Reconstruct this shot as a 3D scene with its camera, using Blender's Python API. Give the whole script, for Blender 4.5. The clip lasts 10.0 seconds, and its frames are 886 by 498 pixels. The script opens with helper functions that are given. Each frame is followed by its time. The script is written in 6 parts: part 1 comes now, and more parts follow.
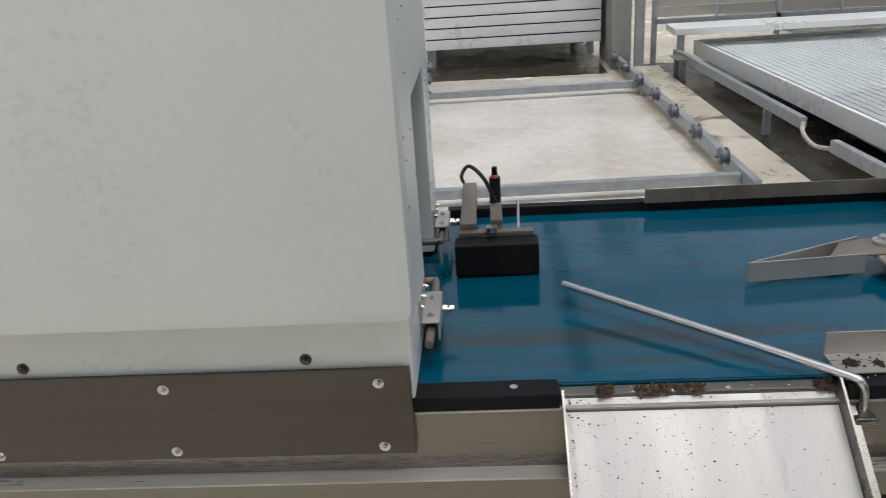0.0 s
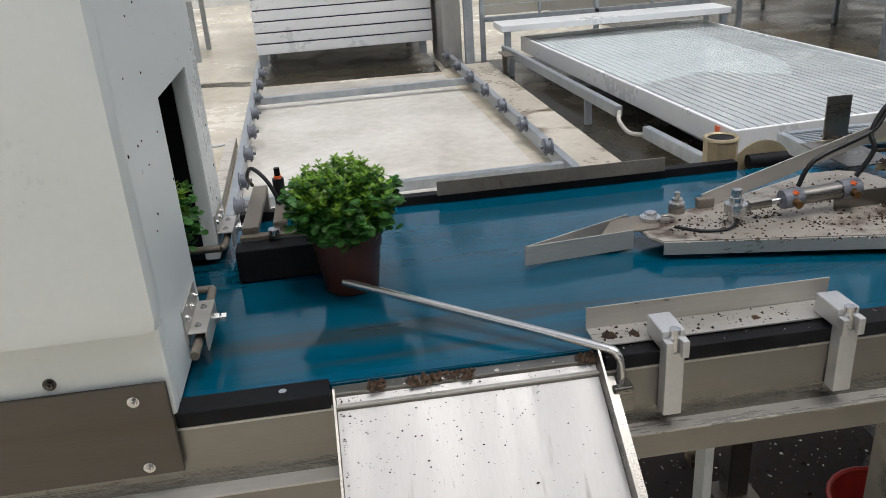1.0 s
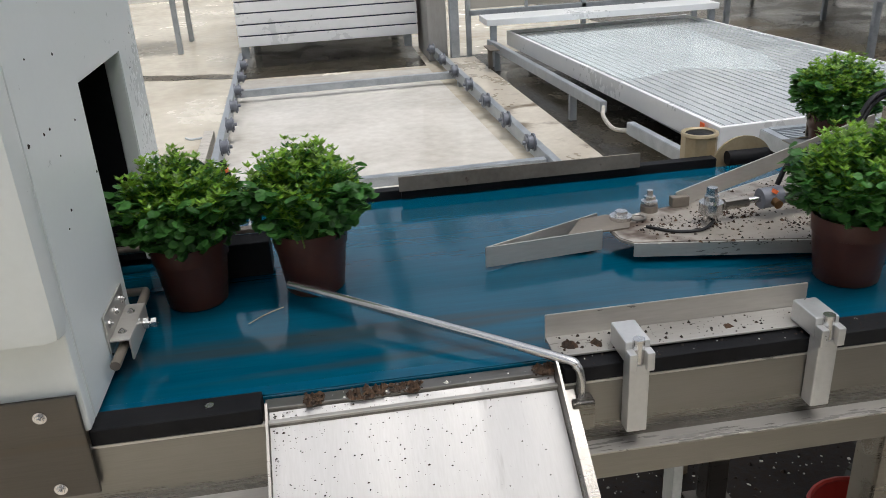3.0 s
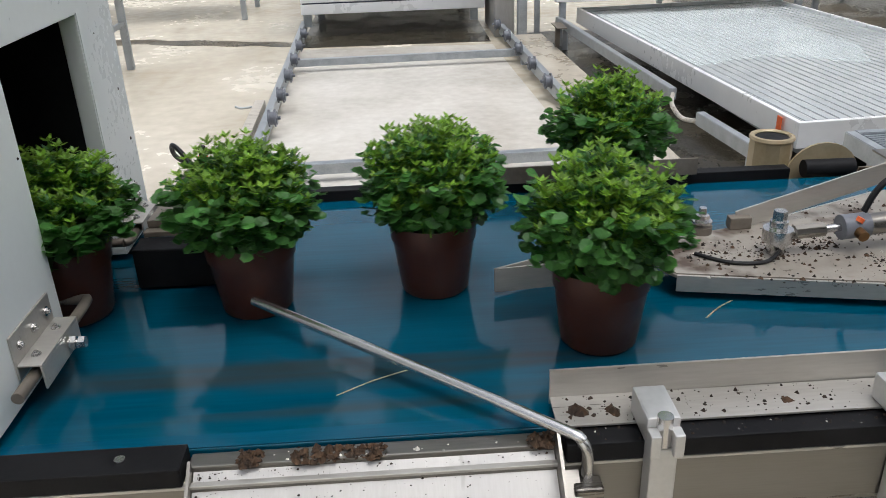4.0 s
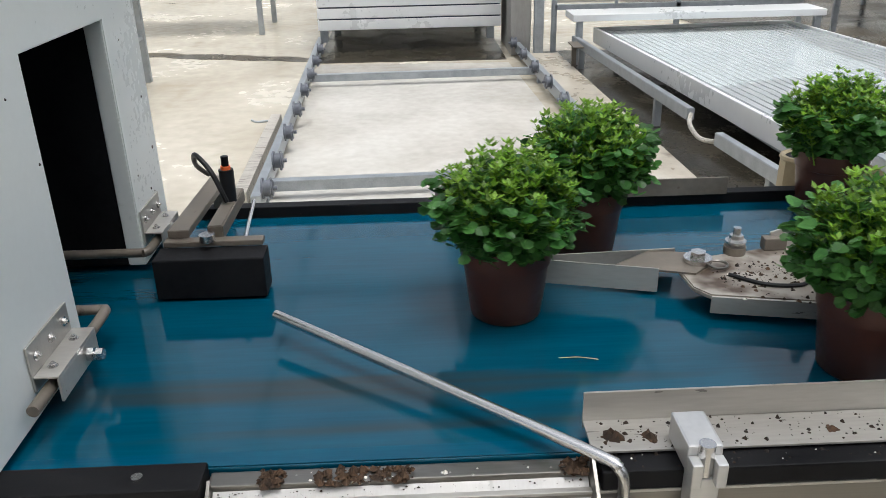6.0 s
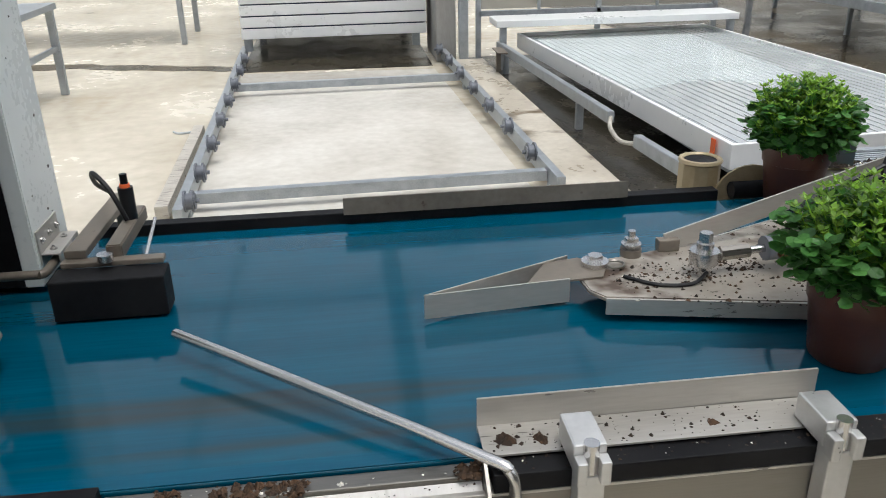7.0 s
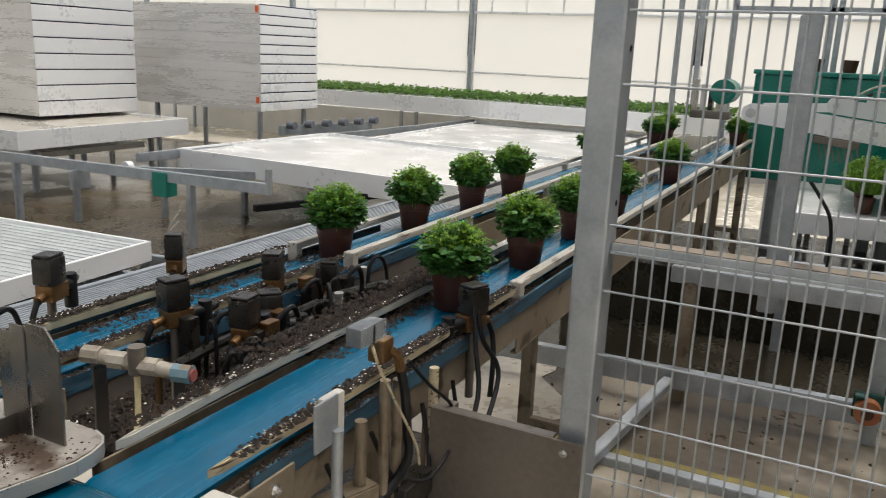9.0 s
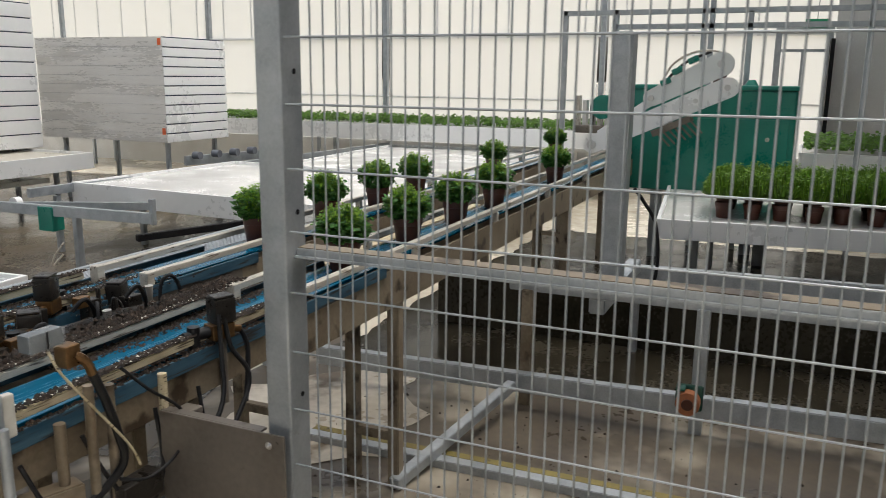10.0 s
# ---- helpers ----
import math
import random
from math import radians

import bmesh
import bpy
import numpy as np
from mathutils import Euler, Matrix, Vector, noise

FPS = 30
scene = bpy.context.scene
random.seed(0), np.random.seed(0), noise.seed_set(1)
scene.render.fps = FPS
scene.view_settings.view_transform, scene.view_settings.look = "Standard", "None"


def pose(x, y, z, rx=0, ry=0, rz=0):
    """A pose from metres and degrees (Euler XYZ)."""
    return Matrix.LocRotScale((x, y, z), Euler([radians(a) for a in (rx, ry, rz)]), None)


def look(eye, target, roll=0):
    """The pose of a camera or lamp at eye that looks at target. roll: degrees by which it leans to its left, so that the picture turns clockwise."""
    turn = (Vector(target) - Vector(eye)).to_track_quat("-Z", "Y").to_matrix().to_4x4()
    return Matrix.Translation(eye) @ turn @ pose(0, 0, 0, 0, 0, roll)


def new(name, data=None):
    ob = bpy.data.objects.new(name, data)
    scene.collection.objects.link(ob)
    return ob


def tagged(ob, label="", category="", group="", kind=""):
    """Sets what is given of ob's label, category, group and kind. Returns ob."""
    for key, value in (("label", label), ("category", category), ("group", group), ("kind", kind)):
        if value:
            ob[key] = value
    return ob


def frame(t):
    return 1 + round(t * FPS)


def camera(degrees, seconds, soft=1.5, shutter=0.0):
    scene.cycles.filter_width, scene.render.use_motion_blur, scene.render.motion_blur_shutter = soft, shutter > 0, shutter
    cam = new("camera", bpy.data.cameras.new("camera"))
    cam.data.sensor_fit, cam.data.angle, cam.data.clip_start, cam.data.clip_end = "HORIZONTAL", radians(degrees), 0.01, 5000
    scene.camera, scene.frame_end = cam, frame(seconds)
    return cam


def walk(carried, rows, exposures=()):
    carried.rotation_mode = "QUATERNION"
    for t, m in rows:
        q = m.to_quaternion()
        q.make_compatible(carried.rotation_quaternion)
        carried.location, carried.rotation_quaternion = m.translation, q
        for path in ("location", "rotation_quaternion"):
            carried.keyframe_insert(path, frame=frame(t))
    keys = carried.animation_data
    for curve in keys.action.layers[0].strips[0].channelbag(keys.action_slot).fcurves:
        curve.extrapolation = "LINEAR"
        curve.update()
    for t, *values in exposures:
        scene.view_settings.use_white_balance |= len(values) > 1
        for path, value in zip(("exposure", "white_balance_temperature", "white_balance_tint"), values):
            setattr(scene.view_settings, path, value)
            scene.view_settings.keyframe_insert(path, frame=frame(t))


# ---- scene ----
cam = camera(57.50, 10.0, soft=0.8, shutter=0.12)
PATH = [
    (0, (0.263, 0.537, 1.533), (0.139, 2.377, 0.760), -3.86),
    (0.5, (0.368, 0.553, 1.513), (0.481, 2.388, 0.725), -4.14),
    (1, (0.412, 0.547, 1.508), (0.627, 2.372, 0.719), -3.91),
    (1.5, (0.425, 0.533, 1.513), (0.665, 2.352, 0.716), -4.04),
    (2, (0.437, 0.513, 1.515), (0.704, 2.328, 0.718), -4.07),
    (3.5, (0.545, 0.752, 1.446), (0.737, 2.570, 0.634), -1.99),
    (4, (0.606, 0.863, 1.431), (0.687, 2.672, 0.582), -1.93),
    (4.5, (0.592, 0.888, 1.416), (0.669, 2.712, 0.598), -0.87),
    (5, (0.587, 0.889, 1.420), (0.651, 2.713, 0.601), -1.04),
    (5.5, (0.581, 0.892, 1.416), (0.633, 2.719, 0.603), -1.22),
    (7, (0.635, 0.877, 1.428), (0.847, 2.698, 0.628), -1.14),
    (7.2, (0.697, 0.849, 1.445), (1.066, 2.653, 0.663), -1.37),
    (7.5, (0.780, 0.849, 1.455), (1.489, 2.569, 0.722), -0.50),
    (8, (0.787, 0.831, 1.496), (2.041, 2.254, 0.861), 1.55),
    (8.5, (0.743, 0.806, 1.528), (2.313, 1.916, 0.978), 1.96),
    (9, (0.697, 0.751, 1.551), (2.435, 1.619, 1.074), 2.54),
    (9.5, (0.703, 0.554, 1.576), (2.500, 1.323, 1.151), 2.24),
    (10, (0.799, 0.181, 1.563), (2.593, 0.959, 1.145), 0.61),
]
walk(cam, [(t, look(eye, target, roll)) for t, eye, target, roll in PATH],
     [(0, -0.14, 6200, 10), (1, 0.02, 6200, 10), (2, 0.07, 6200, 10), (5.5, 0.24, 6150, 9), (7, 0.27, 6200, 8), (8.5, 0.24, 6600, 10), (10, 0.18, 6550, 9)])

# ---- world, sun and exposure ----
world = bpy.data.worlds.new("overcast_sky")
scene.world = world
world.use_nodes = True
wn = world.node_tree
sky = wn.nodes.new("ShaderNodeTexSky")
sky.sky_type = "NISHITA"
sky.sun_disc = False
sky.sun_elevation, sky.sun_rotation = radians(75), radians(138)
sky.dust_density, sky.air_density = 6.0, 1.0
pale = wn.nodes.new("ShaderNodeHueSaturation")
pale.inputs["Saturation"].default_value = 0.42
wn.links.new(sky.outputs["Color"], pale.inputs["Color"])
wn.links.new(pale.outputs["Color"], wn.nodes["Background"].inputs["Color"])
wn.nodes["Background"].inputs["Strength"].default_value = 0.15
sun_data = bpy.data.lights.new("sun", "SUN")
sun_data.energy, sun_data.angle, sun_data.color = 1.05, radians(24), (1.0, 0.97, 0.93)
sun = new("sun", sun_data)
sun.matrix_world = look((0, 0, 10), (-0.75, 0.85, 5.2))


# ---- materials ----
def nodes_of(name):
    m = bpy.data.materials.new(name)
    m.use_nodes = True
    return m, m.node_tree, m.node_tree.nodes["Principled BSDF"]


def surf(name, c1, c2, scale=6.0, rough=0.5, metal=0.0, bump=0.15, fine=60.0, stretch=(1, 1, 1), spots=None, spot_scale=40.0, spot_size=0.3,
         rough_var=0.15, island=False, spec=0.5):
    """A surface with broad and fine variation of colour, gloss and relief, and specks or stains of another colour."""
    m, t, b = nodes_of(name)
    n, l = t.nodes, t.links
    co = n.new("ShaderNodeTexCoord")
    mp = n.new("ShaderNodeMapping")
    mp.inputs["Scale"].default_value = stretch
    l.new(co.outputs["Object"], mp.inputs["Vector"])
    big, small = n.new("ShaderNodeTexNoise"), n.new("ShaderNodeTexNoise")
    for tex, s, d in ((big, scale, 5.0), (small, fine, 3.0)):
        tex.inputs["Scale"].default_value, tex.inputs["Detail"].default_value = s, d
        l.new(mp.outputs["Vector"], tex.inputs["Vector"])
    add = n.new("ShaderNodeMath")
    add.operation = "MULTIPLY_ADD"
    add.inputs[1].default_value = 0.45
    l.new(small.outputs["Fac"], add.inputs[0])
    l.new(big.outputs["Fac"], add.inputs[2])
    ramp = n.new("ShaderNodeMapRange")
    ramp.inputs["From Min"].default_value, ramp.inputs["From Max"].default_value = 0.48, 0.98
    l.new(add.outputs[0], ramp.inputs["Value"])
    mix = n.new("ShaderNodeMix")
    mix.data_type = "RGBA"
    mix.inputs["A"].default_value, mix.inputs["B"].default_value = (*c1, 1), (*c2, 1)
    l.new(ramp.outputs["Result"], mix.inputs["Factor"])
    colour = mix.outputs["Result"]
    if island:
        geo = n.new("ShaderNodeNewGeometry")
        hsv = n.new("ShaderNodeHueSaturation")
        v = n.new("ShaderNodeMapRange")
        v.inputs["To Min"].default_value, v.inputs["To Max"].default_value = 0.55, 1.5
        l.new(geo.outputs["Random Per Island"], v.inputs["Value"])
        l.new(v.outputs["Result"], hsv.inputs["Value"])
        l.new(colour, hsv.inputs["Color"])
        colour = hsv.outputs["Color"]
    if spots:
        sp = n.new("ShaderNodeTexNoise")
        sp.inputs["Scale"].default_value, sp.inputs["Detail"].default_value = spot_scale, 4.0
        l.new(mp.outputs["Vector"], sp.inputs["Vector"])
        sr = n.new("ShaderNodeMapRange")
        sr.inputs["From Min"].default_value, sr.inputs["From Max"].default_value = 0.75 - spot_size * 0.5, 0.80 - spot_size * 0.4
        l.new(sp.outputs["Fac"], sr.inputs["Value"])
        m2 = n.new("ShaderNodeMix")
        m2.data_type = "RGBA"
        m2.inputs["B"].default_value = (*spots, 1)
        l.new(sr.outputs["Result"], m2.inputs["Factor"])
        l.new(colour, m2.inputs["A"])
        colour = m2.outputs["Result"]
    l.new(colour, b.inputs["Base Color"])
    rr = n.new("ShaderNodeMapRange")
    rr.inputs["To Min"].default_value, rr.inputs["To Max"].default_value = max(0.03, rough - rough_var), min(1.0, rough + rough_var)
    l.new(ramp.outputs["Result"], rr.inputs["Value"])
    l.new(rr.outputs["Result"], b.inputs["Roughness"])
    b.inputs["Metallic"].default_value = metal
    b.inputs["Specular IOR Level"].default_value = spec
    if bump:
        bp = n.new("ShaderNodeBump")
        bp.inputs["Strength"].default_value, bp.inputs["Distance"].default_value = bump, 0.004
        l.new(add.outputs[0], bp.inputs["Height"])
        l.new(bp.outputs["Normal"], b.inputs["Normal"])
    return m


def leaf_surf(name, c1, c2):
    """Leaves: a green of its own for each leaf; light shines through the blade."""
    m = surf(name, c1, c2, 30, 0.42, 0, 0.2, 200, island=True, spec=0.4)
    n, l = m.node_tree.nodes, m.node_tree.links
    b = n["Principled BSDF"]
    glow, mix = n.new("ShaderNodeBsdfTranslucent"), n.new("ShaderNodeMixShader")
    mix.inputs["Fac"].default_value = 0.38
    warm = n.new("ShaderNodeHueSaturation")
    warm.inputs["Hue"].default_value, warm.inputs["Value"].default_value = 0.490, 1.6
    l.new(b.inputs["Base Color"].links[0].from_socket, warm.inputs["Color"])
    l.new(warm.outputs["Color"], glow.inputs["Color"])
    l.new(b.outputs[0], mix.inputs[1])
    l.new(glow.outputs[0], mix.inputs[2])
    l.new(mix.outputs[0], n["Material Output"].inputs["Surface"])
    return m


def clear_sheet(name, tint, haze, gloss=0.06):
    """A clear sheet that lets most light pass and scatters a part of it."""
    m, t, b = nodes_of(name)
    n, l = t.nodes, t.links
    b.inputs["Base Color"].default_value = (*tint, 1)
    b.inputs["Roughness"].default_value = 0.15
    tr = n.new("ShaderNodeBsdfTransparent")
    tl = n.new("ShaderNodeBsdfTranslucent")
    tl.inputs["Color"].default_value = (*tint, 1)
    a, c = n.new("ShaderNodeMixShader"), n.new("ShaderNodeMixShader")
    a.inputs[0].default_value, c.inputs[0].default_value = haze, gloss
    l.new(tr.outputs[0], a.inputs[1])
    l.new(tl.outputs[0], a.inputs[2])
    l.new(a.outputs[0], c.inputs[1])
    l.new(b.outputs[0], c.inputs[2])
    l.new(c.outputs[0], n["Material Output"].inputs["Surface"])
    return m


M = {
    "belt": surf("blue_belt", (0.0, 0.046, 0.084), (0.002, 0.076, 0.128), 2.0, 0.09, 0, 0.012, 40, (0.3, 5, 1), (0.022, 0.040, 0.048), 1.6, 0.25, 0.05, spec=0.52),
    "lane_belt": surf("wet_blue_belt", (0.0, 0.075, 0.15), (0.002, 0.115, 0.21), 5.0, 0.24, 0, 0.06, 60, (0.3, 6, 1), (0.03, 0.04, 0.045), 3, 0.18, 0.1, spec=0.35),
    "white_paint": surf("white_enamel", (0.72, 0.75, 0.73), (0.77, 0.80, 0.78), 3, 0.32, 0, 0, 90, (1, 1, 1), (0.30, 0.29, 0.27), 85, 0.0, 0.08),
    "stainless": surf("stainless_steel", (0.205, 0.192, 0.172), (0.285, 0.270, 0.246), 2, 0.34, 0.92, 0.02, 90, (0.25, 6, 6)),
    "stainless_tray": surf("stained_stainless_sheet", (0.45, 0.435, 0.41), (0.55, 0.535, 0.515), 3, 0.42, 0.15, 0.0, 70, (6, 0.7, 1), (0.28, 0.26, 0.23), 4, 0.14),
    "dirty_steel": surf("soil_dusted_steel", (0.12, 0.10, 0.078), (0.23, 0.20, 0.165), 9, 0.5, 0.2, 0.15, 80, (1, 1, 1), (0.09, 0.06, 0.045), 45, 0.16),
    "galv": surf("galvanised_steel", (0.31, 0.338, 0.36), (0.48, 0.508, 0.53), 14, 0.45, 0.55, 0.05, 120, (1, 1, 1), (0.30, 0.30, 0.29), 18, 0.05),
    "alu": surf("bench_aluminium", (0.83, 0.84, 0.835), (0.90, 0.905, 0.90), 1.5, 0.34, 0.12, 0, 20),
    "stack_side": surf("weathered_aluminium_side", (0.60, 0.585, 0.555), (0.78, 0.77, 0.745), 2.5, 0.30, 0.25, 0.02, 30, (1, 0.4, 3), (0.50, 0.48, 0.44), 5, 0.14),
    "alu_block": surf("cast_aluminium", (0.54, 0.54, 0.53), (0.68, 0.675, 0.665), 20, 0.42, 0.7, 0.06, 140),
    "tray_grey": surf("ribbed_tray_plastic", (0.46, 0.49, 0.49), (0.58, 0.61, 0.61), 2.5, 0.16, 0, 0.03, 60, (1, 1, 1), (0.64, 0.67, 0.66), 2, 0.14, 0.08),
    "tray_pale": surf("pale_tray_plastic", (0.66, 0.65, 0.62), (0.76, 0.76, 0.74), 2.0, 0.2, 0, 0.04, 50, (1, 1, 1), (0.55, 0.53, 0.48), 5, 0.1),
    "dusty_tray": surf("dusty_tan_tray", (0.42, 0.385, 0.32), (0.58, 0.55, 0.48), 1.6, 0.35, 0, 0.03, 30, (1, 1, 1), (0.30, 0.26, 0.20), 2.5, 0.2),
    "cream": surf("soiled_cream_plastic", (0.50, 0.475, 0.41), (0.62, 0.60, 0.545), 6, 0.4, 0, 0.04, 60, (1, 1, 1), (0.28, 0.23, 0.16), 9, 0.18),
    "fork_green": surf("dark_green_paint", (0.006, 0.05, 0.036), (0.012, 0.075, 0.055), 8, 0.4, 0, 0.04, 80),
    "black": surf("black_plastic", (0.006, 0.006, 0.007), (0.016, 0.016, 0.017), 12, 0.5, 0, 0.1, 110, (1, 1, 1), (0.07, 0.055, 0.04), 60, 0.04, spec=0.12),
    "rubber": surf("black_rubber", (0.006, 0.006, 0.007), (0.014, 0.014, 0.015), 25, 0.5, 0, 0.1, 160, spec=0.35),
    "concrete": surf("greenhouse_concrete", (0.48, 0.42, 0.315), (0.76, 0.705, 0.59), 0.9, 0.22, 0, 0.02, 9, (1, 1, 1), (0.30, 0.25, 0.17), 0.8, 0.16, rough_var=0.10),
    "wet_concrete": surf("wet_glossy_concrete", (0.54, 0.50, 0.43), (0.76, 0.73, 0.66), 1.3, 0.10, 0, 0, 14, (1, 1, 1), (0.30, 0.26, 0.19), 0.9, 0.10, 0.08),
    # near-black: wet soil, and the shade painted below benches and stack
    "wet_floor": surf("wet_soiled_shade_floor", (0.014, 0.012, 0.008), (0.05, 0.042, 0.028), 2.4, 0.25, 0, 0.25, 40, (1, 1, 1), (0.05, 0.04, 0.028), 6, 0.08, 0.2, spec=0.22),
    "kerb": surf("stained_kerb_concrete", (0.36, 0.31, 0.23), (0.66, 0.61, 0.52), 2.2, 0.35, 0, 0.05, 20, (1, 1, 1), (0.14, 0.10, 0.055), 2.6, 0.34, 0.15),
    "column": surf("weathered_concrete_column", (0.30, 0.29, 0.27), (0.42, 0.41, 0.38), 3, 0.8, 0, 0.25, 50, (1, 1, 0.3)),
    "pot": surf("brown_pot_plastic", (0.052, 0.014, 0.007), (0.080, 0.023, 0.012), 18, 0.42, 0, 0.05, 120),
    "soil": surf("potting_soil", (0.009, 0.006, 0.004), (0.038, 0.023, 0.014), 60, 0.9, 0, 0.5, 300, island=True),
    "peat": surf("brown_peat", (0.025, 0.014, 0.007), (0.092, 0.051, 0.027), 60, 0.9, 0, 0.5, 300, island=True),
    "perlite": surf("perlite_bits", (0.60, 0.57, 0.50), (0.75, 0.72, 0.66), 60, 0.9, 0, 0.2, 300, island=True),
    "leaf": leaf_surf("campanula_leaf", (0.030, 0.110, 0.021), (0.080, 0.212, 0.044)),
    "leaf_tip": leaf_surf("young_leaf", (0.115, 0.245, 0.021), (0.195, 0.335, 0.038)),
    "far_leaf": leaf_surf("far_leaf", (0.045, 0.125, 0.012), (0.115, 0.235, 0.026)),
    "wood": surf("weathered_pale_wood", (0.40, 0.325, 0.20), (0.62, 0.54, 0.38), 7, 0.7, 0, 0.2, 80, (0.3, 6, 6), (0.075, 0.05, 0.028), 24, 0.36),
    "guide_white": surf("white_guide_plastic", (0.36, 0.325, 0.265), (0.60, 0.57, 0.51), 6, 0.4, 0, 0.06, 90, (0.4, 4, 4), (0.10, 0.07, 0.05), 22, 0.32),
    "frame_beige": surf("dusty_painted_frame", (0.155, 0.115, 0.072), (0.315, 0.262, 0.19), 5, 0.5, 0.1, 0.1, 60, (1, 1, 1), (0.055, 0.036, 0.021), 9, 0.34),
    "brass": surf("tarnished_brass", (0.12, 0.066, 0.028), (0.27, 0.15, 0.062), 30, 0.4, 0.8, 0.1, 150),
    "bronze": surf("tan_cast_fitting", (0.34, 0.27, 0.16), (0.46, 0.38, 0.25), 14, 0.45, 0.2, 0.1, 120),
    "chrome": surf("bright_zinc", (0.62, 0.61, 0.60), (0.68, 0.67, 0.66), 4, 0.24, 0.95, 0, 40, rough_var=0.04),
    "orange": surf("orange_plastic", (0.80, 0.13, 0.03), (0.90, 0.18, 0.05), 30, 0.5, 0, 0.03, 150),
    "red": surf("red_bucket_plastic", (0.26, 0.02, 0.014), (0.36, 0.035, 0.025), 12, 0.4, 0, 0.06, 90, (1, 1, 1), (0.10, 0.05, 0.03), 20, 0.12),
    "red_dull": surf("faded_red_plastic", (0.26, 0.06, 0.045), (0.36, 0.11, 0.085), 12, 0.5, 0, 0.06, 90),
    "rust": surf("worn_orange_paint", (0.30, 0.095, 0.035), (0.42, 0.16, 0.07), 16, 0.5, 0, 0.1, 90, (1, 1, 1), (0.08, 0.05, 0.035), 25, 0.2),
    "teal": surf("green_machine_paint", (0.0, 0.16, 0.12), (0.01, 0.22, 0.16), 4, 0.35, 0, 0.04, 80),
    "smoke_box": surf("smoked_plastic", (0.10, 0.11, 0.12), (0.17, 0.18, 0.19), 12, 0.16, 0, 0.03, 80),
    "pipe_blue": surf("faded_blue_pipe", (0.12, 0.21, 0.25), (0.20, 0.30, 0.34), 20, 0.45, 0, 0.06, 90, (1, 1, 1), (0.22, 0.17, 0.11), 30, 0.4),
    "pipe_grey": surf("dirty_pale_pipe", (0.24, 0.20, 0.15), (0.46, 0.42, 0.35), 16, 0.45, 0, 0.06, 90, (1, 1, 1), (0.20, 0.14, 0.08), 26, 0.25),
    "roller_grey": surf("grey_roller_plastic", (0.10, 0.11, 0.13), (0.18, 0.19, 0.22), 20, 0.45, 0, 0.06, 120),
    "glazing": clear_sheet("fogged_glazing", (0.98, 0.98, 0.955), 0.92),
    "roof_glass": clear_sheet("roof_glass", (0.92, 0.94, 0.94), 0.12),
    # dull colour for the unseen panels that hold back southern light
    "shed": surf("dull_panel", (0.16, 0.15, 0.135), (0.24, 0.225, 0.20), 2.0, 0.7, 0, 0.05, 30),
    "steel_light": surf("pale_brushed_steel", (0.40, 0.38, 0.345), (0.55, 0.53, 0.49), 6, 0.38, 0.55, 0.04, 80, (0.4, 3, 3), (0.20, 0.16, 0.12), 25, 0.06),
    "brown_floor": surf("brown_wet_floor", (0.024, 0.018, 0.010), (0.10, 0.076, 0.045), 1.4, 0.28, 0, 0.2, 30, (1, 1, 1), (0.02, 0.016, 0.01), 2.0, 0.2, 0.2, spec=0.4),
    "dusty_screen": clear_sheet("dusty_screen", (0.50, 0.49, 0.45), 0.55, 0.10),
    "screen": clear_sheet("clear_screen", (0.85, 0.88, 0.88), 0.10),
    "soiled": surf("soiled_damp_concrete", (0.045, 0.035, 0.025), (0.16, 0.132, 0.098), 1.6, 0.40, 0, 0.25, 22, (1, 1, 1), (0.33, 0.29, 0.225), 1.5, 0.42, 0.2, spec=0.3),
    "black_paint": surf("soil_crusted_black", (0.008, 0.007, 0.006), (0.025, 0.021, 0.017), 40, 0.35, 0, 0.4, 200, (1, 1, 1), (0.09, 0.065, 0.04), 55, 0.08),
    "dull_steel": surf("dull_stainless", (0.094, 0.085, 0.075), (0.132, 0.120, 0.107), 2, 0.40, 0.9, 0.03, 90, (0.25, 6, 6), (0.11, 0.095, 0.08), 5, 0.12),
    "plate_steel": surf("soil_stained_plate", (0.27, 0.24, 0.20), (0.43, 0.395, 0.345), 8, 0.42, 0.3, 0.06, 90, (1, 1, 1), (0.095, 0.064, 0.044), 9, 0.34),
    "worn_sheet": surf("worn_grey_brown_sheet", (0.13, 0.113, 0.095), (0.22, 0.192, 0.164), 3, 0.42, 0.3, 0.05, 60, (1, 1, 1), (0.04, 0.032, 0.025), 6, 0.2),
    "dirty_blue": surf("soil_smeared_blue_edge", (0.012, 0.055, 0.10), (0.055, 0.12, 0.165), 12, 0.45, 0, 0.2, 60, (0.4, 4, 4), (0.03, 0.025, 0.02), 18, 0.42),
    # darker copy of the tray grey paints shade between the ribs
    "groove": surf("shaded_tray_groove", (0.34, 0.365, 0.365), (0.45, 0.475, 0.475), 4, 0.25, 0, 0.05, 60),
    "belt_edge": surf("blue_belt_edge", (0.0, 0.055, 0.105), (0.002, 0.085, 0.15), 4.0, 0.2, 0, 0.02, 60, (0.3, 6, 1), (0.03, 0.05, 0.06), 3, 0.2, 0.1, spec=0.35),
    "water": clear_sheet("standing_water", (0.80, 0.85, 0.85), 0.14, 0.18),
    "straw": surf("straw", (0.55, 0.45, 0.22), (0.68, 0.58, 0.34), 30, 0.7, 0, 0.05, 150),
